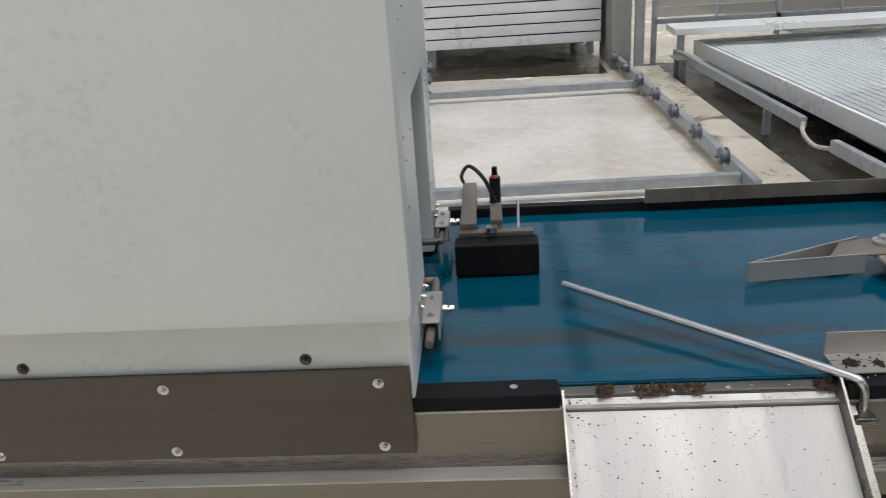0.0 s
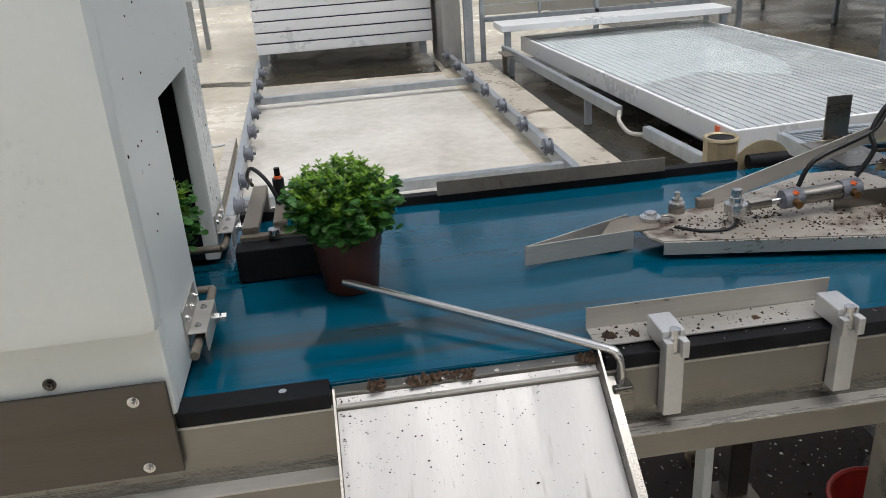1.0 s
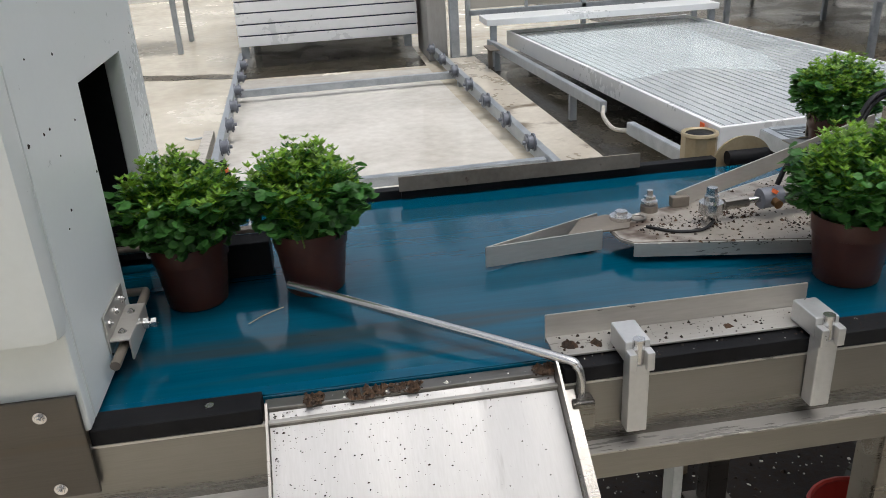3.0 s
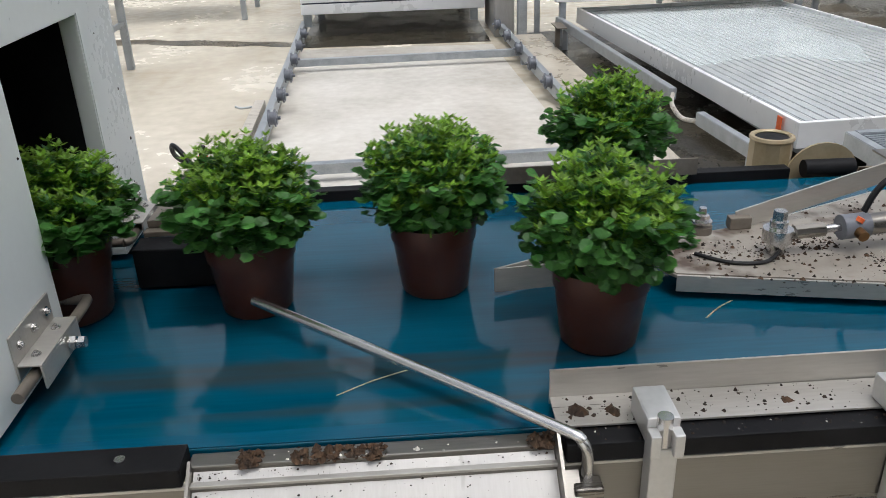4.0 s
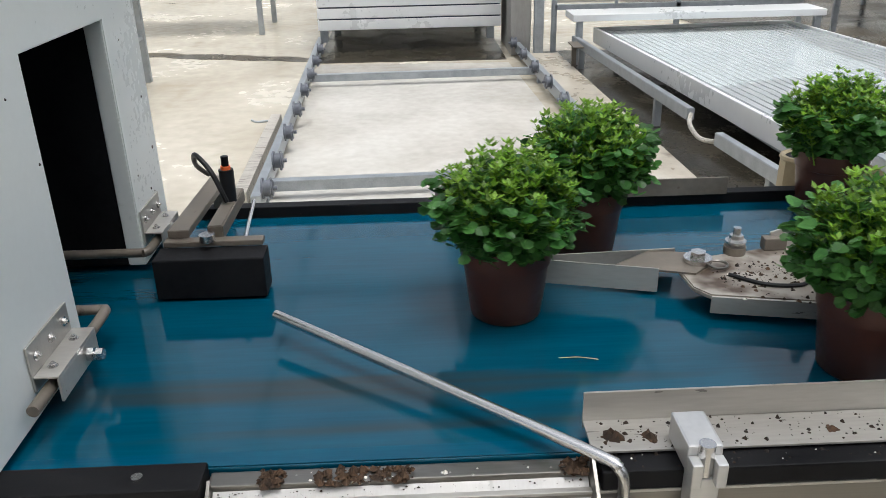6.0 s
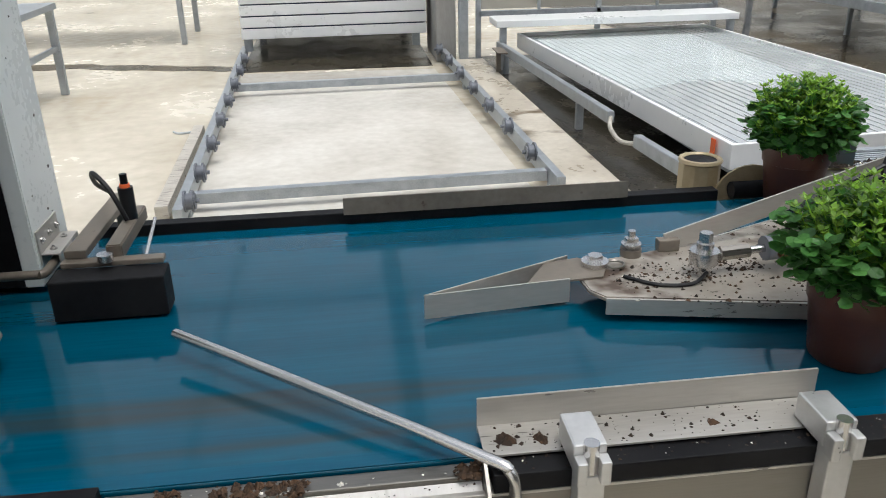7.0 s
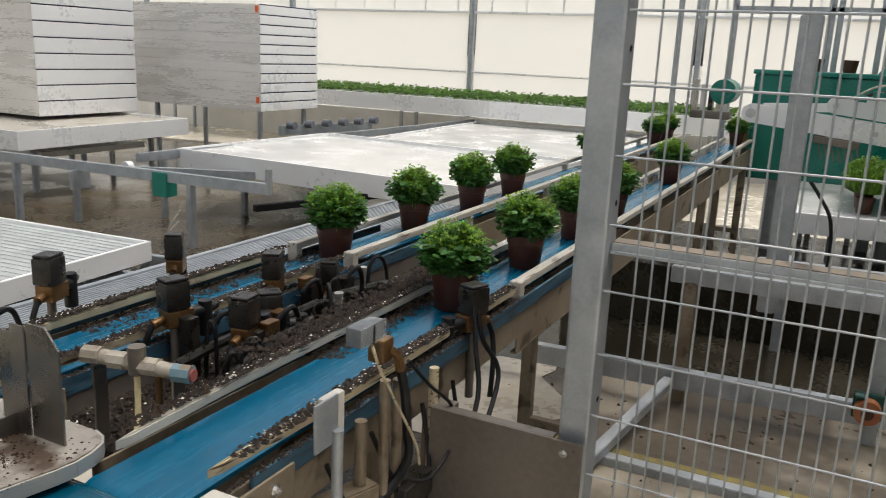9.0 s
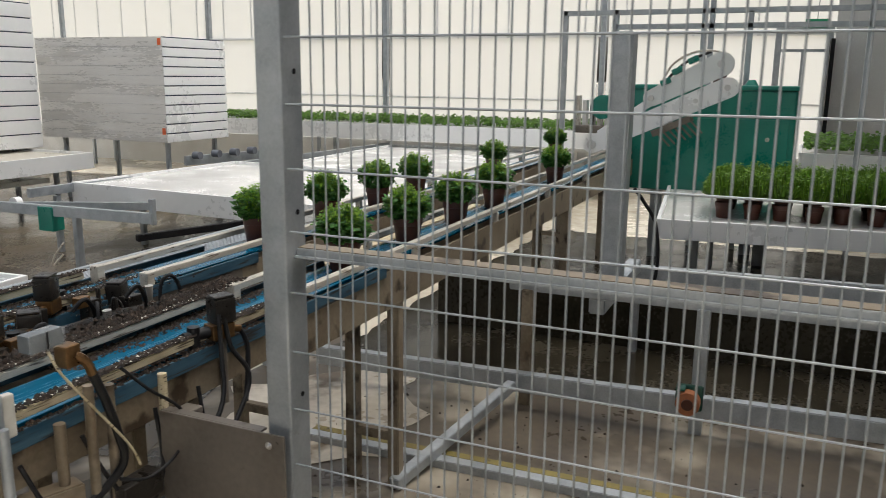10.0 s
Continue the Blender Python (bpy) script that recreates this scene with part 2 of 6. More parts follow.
    "yellow": surf("yellow_edge", (0.15, 0.12, 0.03), (0.26, 0.21, 0.06), 9, 0.6, 0, 0.1, 60, (1, 1, 1), (0.06, 0.05, 0.03), 20, 0.2),
    "sign_green": surf("sign_green", (0.0, 0.28, 0.13), (0.01, 0.34, 0.16), 8, 0.5, 0, 0.02, 90),
    "dark_line": surf("dark_gap", (0.02, 0.03, 0.06), (0.04, 0.05, 0.09), 10, 0.6, 0, 0.05, 90),
}


# ---- building helpers ----
ORIGIN = {}


def thing(name, at, label, category, group="", kind=""):
    """An Empty at the thing's base; its parts are built in the world's metres."""
    ob = new(name)
    ob.location = at
    ORIGIN[ob] = Vector(at)
    return tagged(ob, label, category, group, kind)


def finish(name, bm, material, smooth=False):
    me = bpy.data.meshes.new(name)
    bm.to_mesh(me)
    bm.free()
    for m in material if isinstance(material, (list, tuple)) else [material]:
        me.materials.append(M[m])
    if smooth:
        for p in me.polygons:
            p.use_smooth = True
        me.set_sharp_from_angle(angle=radians(40))
    return me


def part(name, bm, material, parent, label="", smooth=False):
    o = ORIGIN[parent]
    bmesh.ops.translate(bm, verts=bm.verts, vec=-o)
    ob = new(name, finish(name, bm, material, smooth))
    ob.parent = parent
    ORIGIN[ob] = o
    return tagged(ob, label)


def whole(name, bm, material, at, label, category, group="", kind="", smooth=False):
    """A thing that is one mesh."""
    bmesh.ops.translate(bm, verts=bm.verts, vec=-Vector(at))
    ob = new(name, finish(name, bm, material, smooth))
    ob.location = at
    ORIGIN[ob] = Vector(at)
    return tagged(ob, label, category, group, kind)


def setting(name, bm, material, label="", smooth=False):
    ob = new(name, finish(name, bm, material, smooth))
    ORIGIN[ob] = Vector((0, 0, 0))
    return tagged(ob, label, "", "", "structure")


def box(x0, x1, y0, y1, z0, z1, bev=0.0, bm=None, turn=0.0, tilt=0.0):
    """A box with softened edges; turn about z and tilt about x in degrees round its middle."""
    bm = bm or bmesh.new()
    got = bmesh.ops.create_cube(bm, size=1.0)["verts"]
    c = Vector(((x0 + x1) / 2, (y0 + y1) / 2, (z0 + z1) / 2))
    s = Vector((x1 - x0, y1 - y0, z1 - z0))
    bmesh.ops.scale(bm, vec=s, verts=got)
    if bev:
        edges = list({e for v in got for e in v.link_edges})
        got = [v for v in bmesh.ops.bevel(bm, geom=edges + got, offset=bev, segments=2, affect="EDGES", profile=0.6)["verts"]]
    bmesh.ops.transform(bm, matrix=Matrix.Translation(c) @ pose(0, 0, 0, tilt, 0, turn), verts=got)
    return bm


def rod(p0, p1, r, r2=None, seg=14, bm=None, caps=True):
    """A round bar or cone from p0 to p1."""
    bm = bm or bmesh.new()
    p0, p1 = Vector(p0), Vector(p1)
    d = p1 - p0
    m = Matrix.Translation((p0 + p1) / 2) @ d.to_track_quat("Z", "Y").to_matrix().to_4x4()
    bmesh.ops.create_cone(bm, cap_ends=caps, segments=seg, radius1=r, radius2=r if r2 is None else r2, depth=d.length, matrix=m)
    return bm


def hose(points, r, seg=8, bm=None, steps=6):
    """A bent tube through the points."""
    bm = bm or bmesh.new()
    pts = [Vector(p) for p in points]
    if steps > 1 and len(pts) > 2:
        out = []
        for i in range(len(pts) - 1):
            a, b, c, d = pts[max(i - 1, 0)], pts[i], pts[i + 1], pts[min(i + 2, len(pts) - 1)]
            for k in range(steps):
                u = k / steps
                out.append(0.5 * (2 * b + (c - a) * u + (2 * a - 5 * b + 4 * c - d) * u * u + (3 * b - a - 3 * c + d) * u ** 3))
        pts = out + [pts[-1]]
    rings, up = [], Vector((0.31, 0.2, 0.93))
    for i, p in enumerate(pts):
        d = (pts[min(i + 1, len(pts) - 1)] - pts[max(i - 1, 0)]).normalized()
        side = d.cross(up)
        side = side.normalized() if side.length > 1e-4 else Vector((1, 0, 0))
        up = side.cross(d)
        rings.append([bm.verts.new(p + r * (math.cos(6.2832 * k / seg) * side + math.sin(6.2832 * k / seg) * up)) for k in range(seg)])
    for a, b in zip(rings, rings[1:]):
        for k in range(seg):
            bm.faces.new((a[k], a[(k + 1) % seg], b[(k + 1) % seg], b[k]))
    bm.faces.new(rings[0][::-1])
    bm.faces.new(rings[-1])
    return bm


def slab(poly, z0, z1, bm=None, bev=0.0):
    """A flat plate with the outline poly (x, y), from z0 to z1."""
    bm = bm or bmesh.new()
    a = [bm.verts.new((x, y, z0)) for x, y in poly]
    b = [bm.verts.new((x, y, z1)) for x, y in poly]
    fs = [bm.faces.new(b), bm.faces.new(a[::-1])]
    n = len(poly)
    fs += [bm.faces.new((a[i], a[(i + 1) % n], b[(i + 1) % n], b[i])) for i in range(n)]
    bmesh.ops.recalc_face_normals(bm, faces=fs)
    if bev:
        bmesh.ops.bevel(bm, geom=list({e for f in fs for e in f.edges}), offset=bev, segments=2, affect="EDGES")
    return bm


def strip(a, b, thick, z0, z1, zb1=None, bm=None):
    """An upright plate between plan points a and b; its top runs from z1 to zb1."""
    bm = bm or bmesh.new()
    a, b = Vector((*a, 0)), Vector((*b, 0))
    side = (b - a).normalized().cross(Vector((0, 0, 1))) * thick / 2
    zb1 = z1 if zb1 is None else zb1
    lo = [bm.verts.new(p + Vector((0, 0, z0))) for p in (a - side, b - side, b + side, a + side)]
    hi = [bm.verts.new(p + Vector((0, 0, z))) for p, z in ((a - side, z1), (b - side, zb1), (b + side, zb1), (a + side, z1))]
    fs = [bm.faces.new(hi), bm.faces.new(lo[::-1])] + [bm.faces.new((lo[i], lo[(i + 1) % 4], hi[(i + 1) % 4], hi[i])) for i in range(4)]
    bmesh.ops.recalc_face_normals(bm, faces=fs)
    return bm


def beam(p0, p1, w, h, bm=None):
    """A rectangular tube from p0 to p1, w wide and h high, its sides upright."""
    bm = bm or bmesh.new()
    p0, p1 = Vector(p0), Vector(p1)
    d = (p1 - p0).normalized()
    ref = Vector((0, 0, 1)) if abs(d.z) < 0.9 else Vector((0, 1, 0))
    s = d.cross(ref).normalized()
    u = s.cross(d)
    rings = [[bm.verts.new(p + s * i * w / 2 + u * j * h / 2) for i, j in ((-1, -1), (1, -1), (1, 1), (-1, 1))] for p in (p0, p1)]
    fs = [bm.faces.new(rings[0][::-1]), bm.faces.new(rings[1])]
    fs += [bm.faces.new((rings[0][k], rings[0][(k + 1) % 4], rings[1][(k + 1) % 4], rings[1][k])) for k in range(4)]
    bmesh.ops.recalc_face_normals(bm, faces=fs)
    bmesh.ops.bevel(bm, geom=list({e for f in fs for e in f.edges}), offset=min(w, h) * 0.08, segments=2, affect="EDGES")
    return bm


def bolt(at, r=0.008, axis=(0, -1, 0), bm=None):
    """A hexagonal bolt head on a washer."""
    bm = bm or bmesh.new()
    a, d = Vector(at), Vector(axis)
    rod(a, a + d * r * 0.3, r * 1.5, seg=16, bm=bm)
    rod(a + d * r * 0.3, a + d * r * 1.0, r, seg=6, bm=bm)
    rod(a + d * r * 1.0, a + d * r * 1.5, r * 0.5, seg=10, bm=bm)
    return bm


def crumbs(count, spot, size, seed):
    """Soil crumbs: small rough lumps at the places that spot(rng) gives."""
    rng = random.Random(seed)
    bm = bmesh.new()
    for _ in range(count):
        x, y, z = spot(rng)
        r = size * (0.35 + 1.1 * rng.random() ** 3)
        vs = []
        for k in range(5):
            a = 6.2832 * k / 5 + rng.random()
            vs.append(bm.verts.new((x + r * math.cos(a) * (0.7 + 0.5 * rng.random()), y + r * math.sin(a) * (0.7 + 0.5 * rng.random()), z)))
        top = bm.verts.new((x + r * 0.3 * (rng.random() - 0.5), y, z + r * (0.5 + 0.7 * rng.random())))
        for k in range(5):
            bm.faces.new((vs[k], vs[(k + 1) % 5], top))
    return bm

# ---- the place: floor, walls, roof ----
FL = -0.10
setting("floor", box(-7, 13, -7, 17.4, FL - 0.15, FL), "concrete", "pale concrete greenhouse floor, stained and damp")
setting("ground", box(-400, 400, -400, 400, FL - 0.5, FL - 0.16), "concrete", "ground outside the greenhouse")
WALL_X, WALL_N, WALL_W, WALL_S = 13.0, 17.37, -7.0, -4.29


def glazed_wall(name, a, b, sill, parts_every):
    """A greenhouse wall: a concrete plinth, a sheet of fogged glazing, posts and rails."""
    ax, ay = a
    bx, by = b
    wall = setting(name, strip(a, b, 0.12, FL, sill), "tray_pale", "greenhouse wall of fogged glazing between steel posts")
    n = max(1, round(math.hypot(bx - ax, by - ay) / parts_every))
    for i in range(n):
        u0, u1 = (i + 0.02) / n, (i + 0.98) / n
        p0, p1 = (ax + (bx - ax) * u0, ay + (by - ay) * u0), (ax + (bx - ax) * u1, ay + (by - ay) * u1)
        part("pane", strip(p0, p1, 0.008, sill, 3.9), "glazing", wall)
    for i in range(n + 1):
        u = i / n
        p = (ax + (bx - ax) * u, ay + (by - ay) * u)
        part("post", beam((*p, FL), (*p, 4.0), 0.09, 0.07), "galv", wall)
    for z in (2.17, 3.1, 4.0):
        part("rail", beam((ax, ay, z), (bx, by, z), 0.06, 0.035), "alu", wall)
    for i in range(int(math.hypot(bx - ax, by - ay) / 0.6)):
        u = (i + 0.5) * 0.6 / math.hypot(bx - ax, by - ay)
        p = (ax + (bx - ax) * u, ay + (by - ay) * u)
        part("glazing_bar", beam((*p, 2.19), (*p, 3.98), 0.015, 0.025), "alu", wall)
    part("pipe", rod((ax, ay, 1.23), (bx, by, 1.23), 0.014), "alu", wall)


glazed_wall("wall_east", (WALL_X, WALL_S), (WALL_X, WALL_N), 0.5, 3.61)
glazed_wall("wall_north", (WALL_X, WALL_N), (WALL_W, WALL_N), 0.5, 1.6)
glazed_wall("wall_west", (WALL_W, WALL_N), (WALL_W, WALL_S), 0.5, 3.2)
# unseen wall, added to darken faces that look south
setting("wall_south", box(1.2, WALL_X, WALL_S, WALL_S + 0.12, FL, 4.0), "shed", "unseen dull panel wall added to cut light from the south")
glazed_wall("wall_south_west", (WALL_W, WALL_S), (1.2, WALL_S), 0.5, 3.2)
# unseen ceiling, added to block sky light over the south-east
setting("light_block_ceiling", box(1.2, WALL_X, WALL_S, -0.9, 3.5, 3.6), "shed", "unseen panel ceiling added to cut light from the south")


def roof():
    """Ridged glass roof: glazing bars, gutters and ridges."""
    bars, glass = bmesh.new(), bmesh.new()
    span = 4.0
    x = WALL_W
    while x < WALL_X - 0.1:
        for x0, z0, x1, z1 in ((x, 4.0, x + span / 2, 4.9), (x + span / 2, 4.9, x + span, 4.0)):
            y = WALL_S
            while y <= WALL_N + 0.01:
                beam((x0, y, z0), (x1, y, z1), 0.035, 0.05, bars)
                y += 1.1
            vs = [glass.verts.new(p) for p in ((x0, WALL_S, z0 + 0.03), (x1, WALL_S, z1 + 0.03), (x1, WALL_N, z1 + 0.03), (x0, WALL_N, z0 + 0.03))]
            glass.faces.new(vs)
        beam((x, WALL_S, 3.98), (x, WALL_N, 3.98), 0.18, 0.12, bars)
        beam((x + span / 2, WALL_S, 4.93), (x + span / 2, WALL_N, 4.93), 0.06, 0.06, bars)
        x += span
    for y in (-4.0, 0.0, 4.0, 8.0, 12.0):
        beam((WALL_W, y, 3.85), (WALL_X, y, 3.85), 0.06, 0.12, bars)
    ceiling = setting("ceiling", bars, "galv", "galvanised roof bars and gutters of a greenhouse")
    pane = part("roof_glass", glass, "roof_glass", ceiling)
    pane.visible_shadow = False


roof()


def ragged(points, seed, amp=0.05, step=0.11):
    """The same outline with a frayed, stained edge."""
    rng, out = random.Random(seed), []
    for k, a in enumerate(points):
        a, b = Vector(a), Vector(points[(k + 1) % len(points)])
        count = max(2, int((b - a).length / step))
        side = Vector((a.y - b.y, b.x - a.x)).normalized()
        drift = 0.0
        for i in range(count):
            drift = 0.6 * drift + (rng.random() - 0.5) * amp * 1.6
            p = a.lerp(b, i / count) + side * drift
            out.append((p.x, p.y))
    return out


setting("wet_floor_6", slab([(-0.3, 4.85), (1.66, 4.8), (1.5, 8.7), (-0.35, 8.8)], FL + 0.001, FL + 0.003), "wet_concrete", "wet shining concrete between the track rails")
setting("stained_gutter", slab(ragged([(-6.5, 10.4), (-2.2, 9.74), (-0.46, 9.18), (-0.44, 8.98), (-2.1, 9.45), (-6.5, 10.0)], 1, 0.055), FL + 0.001, FL + 0.003), "brown_floor", "ochre stained gutter strip in the concrete floor")
# the stack's shadow on the floor, painted as a dark sheet
setting("stack_shade_floor", slab([(-0.36, 8.9), (1.5, 8.85), (1.5, 12.7), (-0.4, 12.7)], FL + 0.001, FL + 0.003), "wet_floor", "dark floor sheet painting the shade below the stacked bench tops")
# soiled wet floor below the conveyors and beside the benches; shade below benches painted dark
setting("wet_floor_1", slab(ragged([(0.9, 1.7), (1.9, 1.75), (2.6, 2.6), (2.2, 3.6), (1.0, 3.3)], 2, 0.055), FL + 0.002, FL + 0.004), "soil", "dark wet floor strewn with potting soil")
# wet gutter; the part under the bench paints its shade
setting("gutter_shade_floor", slab(ragged([(2.14, 5.3), (2.22, 4.6), (2.12, 3.9), (2.2, 3.3), (4.6, 3.3), (4.9, 9.2), (1.90, 9.2), (1.98, 8.0), (2.08, 6.9), (2.10, 6.1)], 3, 0.04), FL + 0.002, FL + 0.004), "wet_floor", "dark wet mossy gutter beside the bench, carried on as painted shade below it")
setting("wet_floor_3", slab([(3.6, 13.8), (4.2, 9.0), (4.7, 4.9), (3.0, 3.4), (3.3, 2.7), (5.6, 3.4), (6.6, 5.2), (9.5, 6.2), (11.5, 6.8), (10.5, 13.8)], FL + 0.005, FL + 0.007), "brown_floor", "brown wet floor below the benches")
setting("soiled_floor", slab([(2.26, 3.0), (2.26, -3.4), (5.3, -3.4), (5.2, 2.9)], FL + 0.001, FL + 0.003), "soiled", "brown damp concrete strewn with soil")
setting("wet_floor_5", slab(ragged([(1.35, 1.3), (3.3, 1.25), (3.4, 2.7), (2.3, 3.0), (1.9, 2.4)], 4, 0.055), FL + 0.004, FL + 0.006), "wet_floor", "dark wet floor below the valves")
setting("dry_floor_patch", slab(ragged([(3.52, 2.0), (3.75, 1.72), (3.95, 1.83), (4.25, 1.74), (4.5, 2.0), (4.85, 2.05), (4.62, 2.3), (4.45, 2.55), (4.1, 2.88), (3.95, 2.55), (3.7, 2.62), (3.62, 2.3)], 5, 0.055), FL + 0.006, FL + 0.008), "kerb", "pale dry patch of stained concrete")
# shade below the bench is put into this sheet's near-black colour
setting("bench_shade_floor", slab(ragged([(4.8, 2.7), (9.4, 2.6), (9.4, -3.5), (5.0, -3.5)], 6, 0.055), FL + 0.004, FL + 0.006), "wet_floor", "near-black wet floor sheet with painted shade below the bench")


# ---- sorting machine housing ----
def housing():
    h = thing("machine_housing", (-1.7, 1.95, FL), "white enamelled machine housing with a pot outlet, flecked with soil", "machine")
    wall = bmesh.new()
    outer = [(1.571, 0.872), (1.829, 0.872), (1.829, 1.258), (2.097, 1.258), (2.097, 0.872), (2.245, 0.872), (2.245, 2.05), (1.571, 2.05)]
    slab([(y, z) for y, z in outer], 0.112, 0.14, wall, 0.002)
    bmesh.ops.transform(wall, matrix=Matrix(((0, 0, 1, 0), (1, 0, 0, 0), (0, 1, 0, 0), (0, 0, 0, 1))), verts=wall.verts)
    part("end_wall", wall, "white_paint", h)
    part("front_wall", box(-3.6, 0.1402, 1.545, 1.5705, 0.872, 2.05, 0.004), "white_paint", h)
    part("rear_wall", box(-3.6, 0.111, 2.22, 2.245, 0.886, 2.05, 0.004), "white_paint", h)
    part("roof", box(-3.6, 0.14, 1.545, 2.245, 2.052, 2.075, 0.004), "white_paint", h)
    part("back_wall", box(-3.63, -3.602, 1.545, 2.245, 0.886, 2.05, 0.004), "white_paint", h)
    part("front_cover", box(-3.58, 0.156, 1.488, 1.543, 1.024, 2.045, 0.022), "white_paint", h, "smooth white door cover with rounded edge", True)
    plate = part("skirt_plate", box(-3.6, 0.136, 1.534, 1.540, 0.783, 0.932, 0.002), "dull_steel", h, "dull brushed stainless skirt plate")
    for x in (0.089, -0.23, -0.51, -0.79, -1.07):
        part("bolt", bolt((x, 1.534, 0.908), 0.0056), "chrome", plate, "", True)
        part("bolt", bolt((x, 1.534, 0.798), 0.0056), "chrome", plate, "", True)
    for x in (-0.015, -0.44, -0.86):
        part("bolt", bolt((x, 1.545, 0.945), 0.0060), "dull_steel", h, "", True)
    rng = random.Random(14)
    for k in range(46):
        y, z = 1.575 + 0.66 * rng.random(), 0.88 + 0.6 * rng.random() ** 1.5
        if 1.82 < y < 2.105 and z < 1.27:
            continue
        r = 0.0012 + 0.0018 * rng.random() ** 2
        part("soil_speck", rod((0.14, y, z), (0.1412, y, z), r * 1.2, r * 0.6, 6), "soil", h)
    # added black sheets stand in for the darkness inside the outlet
    part("shade_lining", box(-1.2, 0.1115, 1.821, 1.8265, 0.874, 1.30, 0.0), "black", h, "black lining added to darken the inside of the outlet")
    part("shade_lining", box(-1.2, 0.1115, 2.0995, 2.105, 0.874, 1.30, 0.0), "black", h)
    part("shade_lining", box(-1.2, 0.1115, 1.821, 2.105, 1.302, 1.308, 0.0), "black", h)
    # channel brackets that hold bent rods on both sides of the outlet
    for y0, y1, tail, bend in ((1.682, 1.796, 1.640, 1.876), (2.104, 2.200, 2.21, 2.065)):
        bm = box(0.1405, 0.1435, y0, y1, 0.905, 0.962, 0.001)
        box(0.1437, 0.172, y0, y1, 0.9225, 0.9255, 0.001, bm)
        box(0.169, 0.172, y0, y1, 0.892, 0.9223, 0.001, bm)
        br = part("hinge_bracket", bm, "steel_light", h, "zinc channel bracket with bolts")
        part("hinge_rod", hose([(0.157, tail, 0.908), (0.157, (tail + bend) / 2, 0.908), (0.157, bend - 0.012 * (1 if bend > tail else -1), 0.908), (0.150, bend, 0.908), (0.132, bend, 0.908), (-0.05, bend, 0.908)], 0.0072, 12, steps=4), "dirty_steel", br, "bent round steel rod", True)
        for u in (0.15, 0.5, 0.85):
            y = y0 + (y1 - y0) * u
            part("bolt", bolt((0.1437, y, 0.944), 0.0042, (1, 0, 0)), "chrome", br, "", True)
        for u in (0.2, 0.75):
            y = y0 + (y1 - y0) * u
            part("bolt", bolt((0.157, y, 0.9257), 0.0040, (0, 0, 1)), "chrome", br, "", True)
        ym = (y0 + y1) / 2 + 0.02
        part("thumb_screw", rod((0.172, ym, 0.908), (0.187, ym, 0.908), 0.004), "chrome", br, "", True)
        part("lock_nut", rod((0.174, ym, 0.908), (0.182, ym, 0.908), 0.009, seg=6), "chrome", br)
        part("screw_head", rod((0.185, ym, 0.908), (0.193, ym, 0.908), 0.008, seg=6), "chrome", br)
    part("leg", box(-3.3, -3.24, 1.6, 1.66, FL, 0.68, 0.004), "stainless", h)
    part("leg", box(-3.3, -3.24, 2.26, 2.32, FL, 0.68, 0.004), "stainless", h)
    return h


housing()


# ---- main conveyor ----
BZ = 0.86


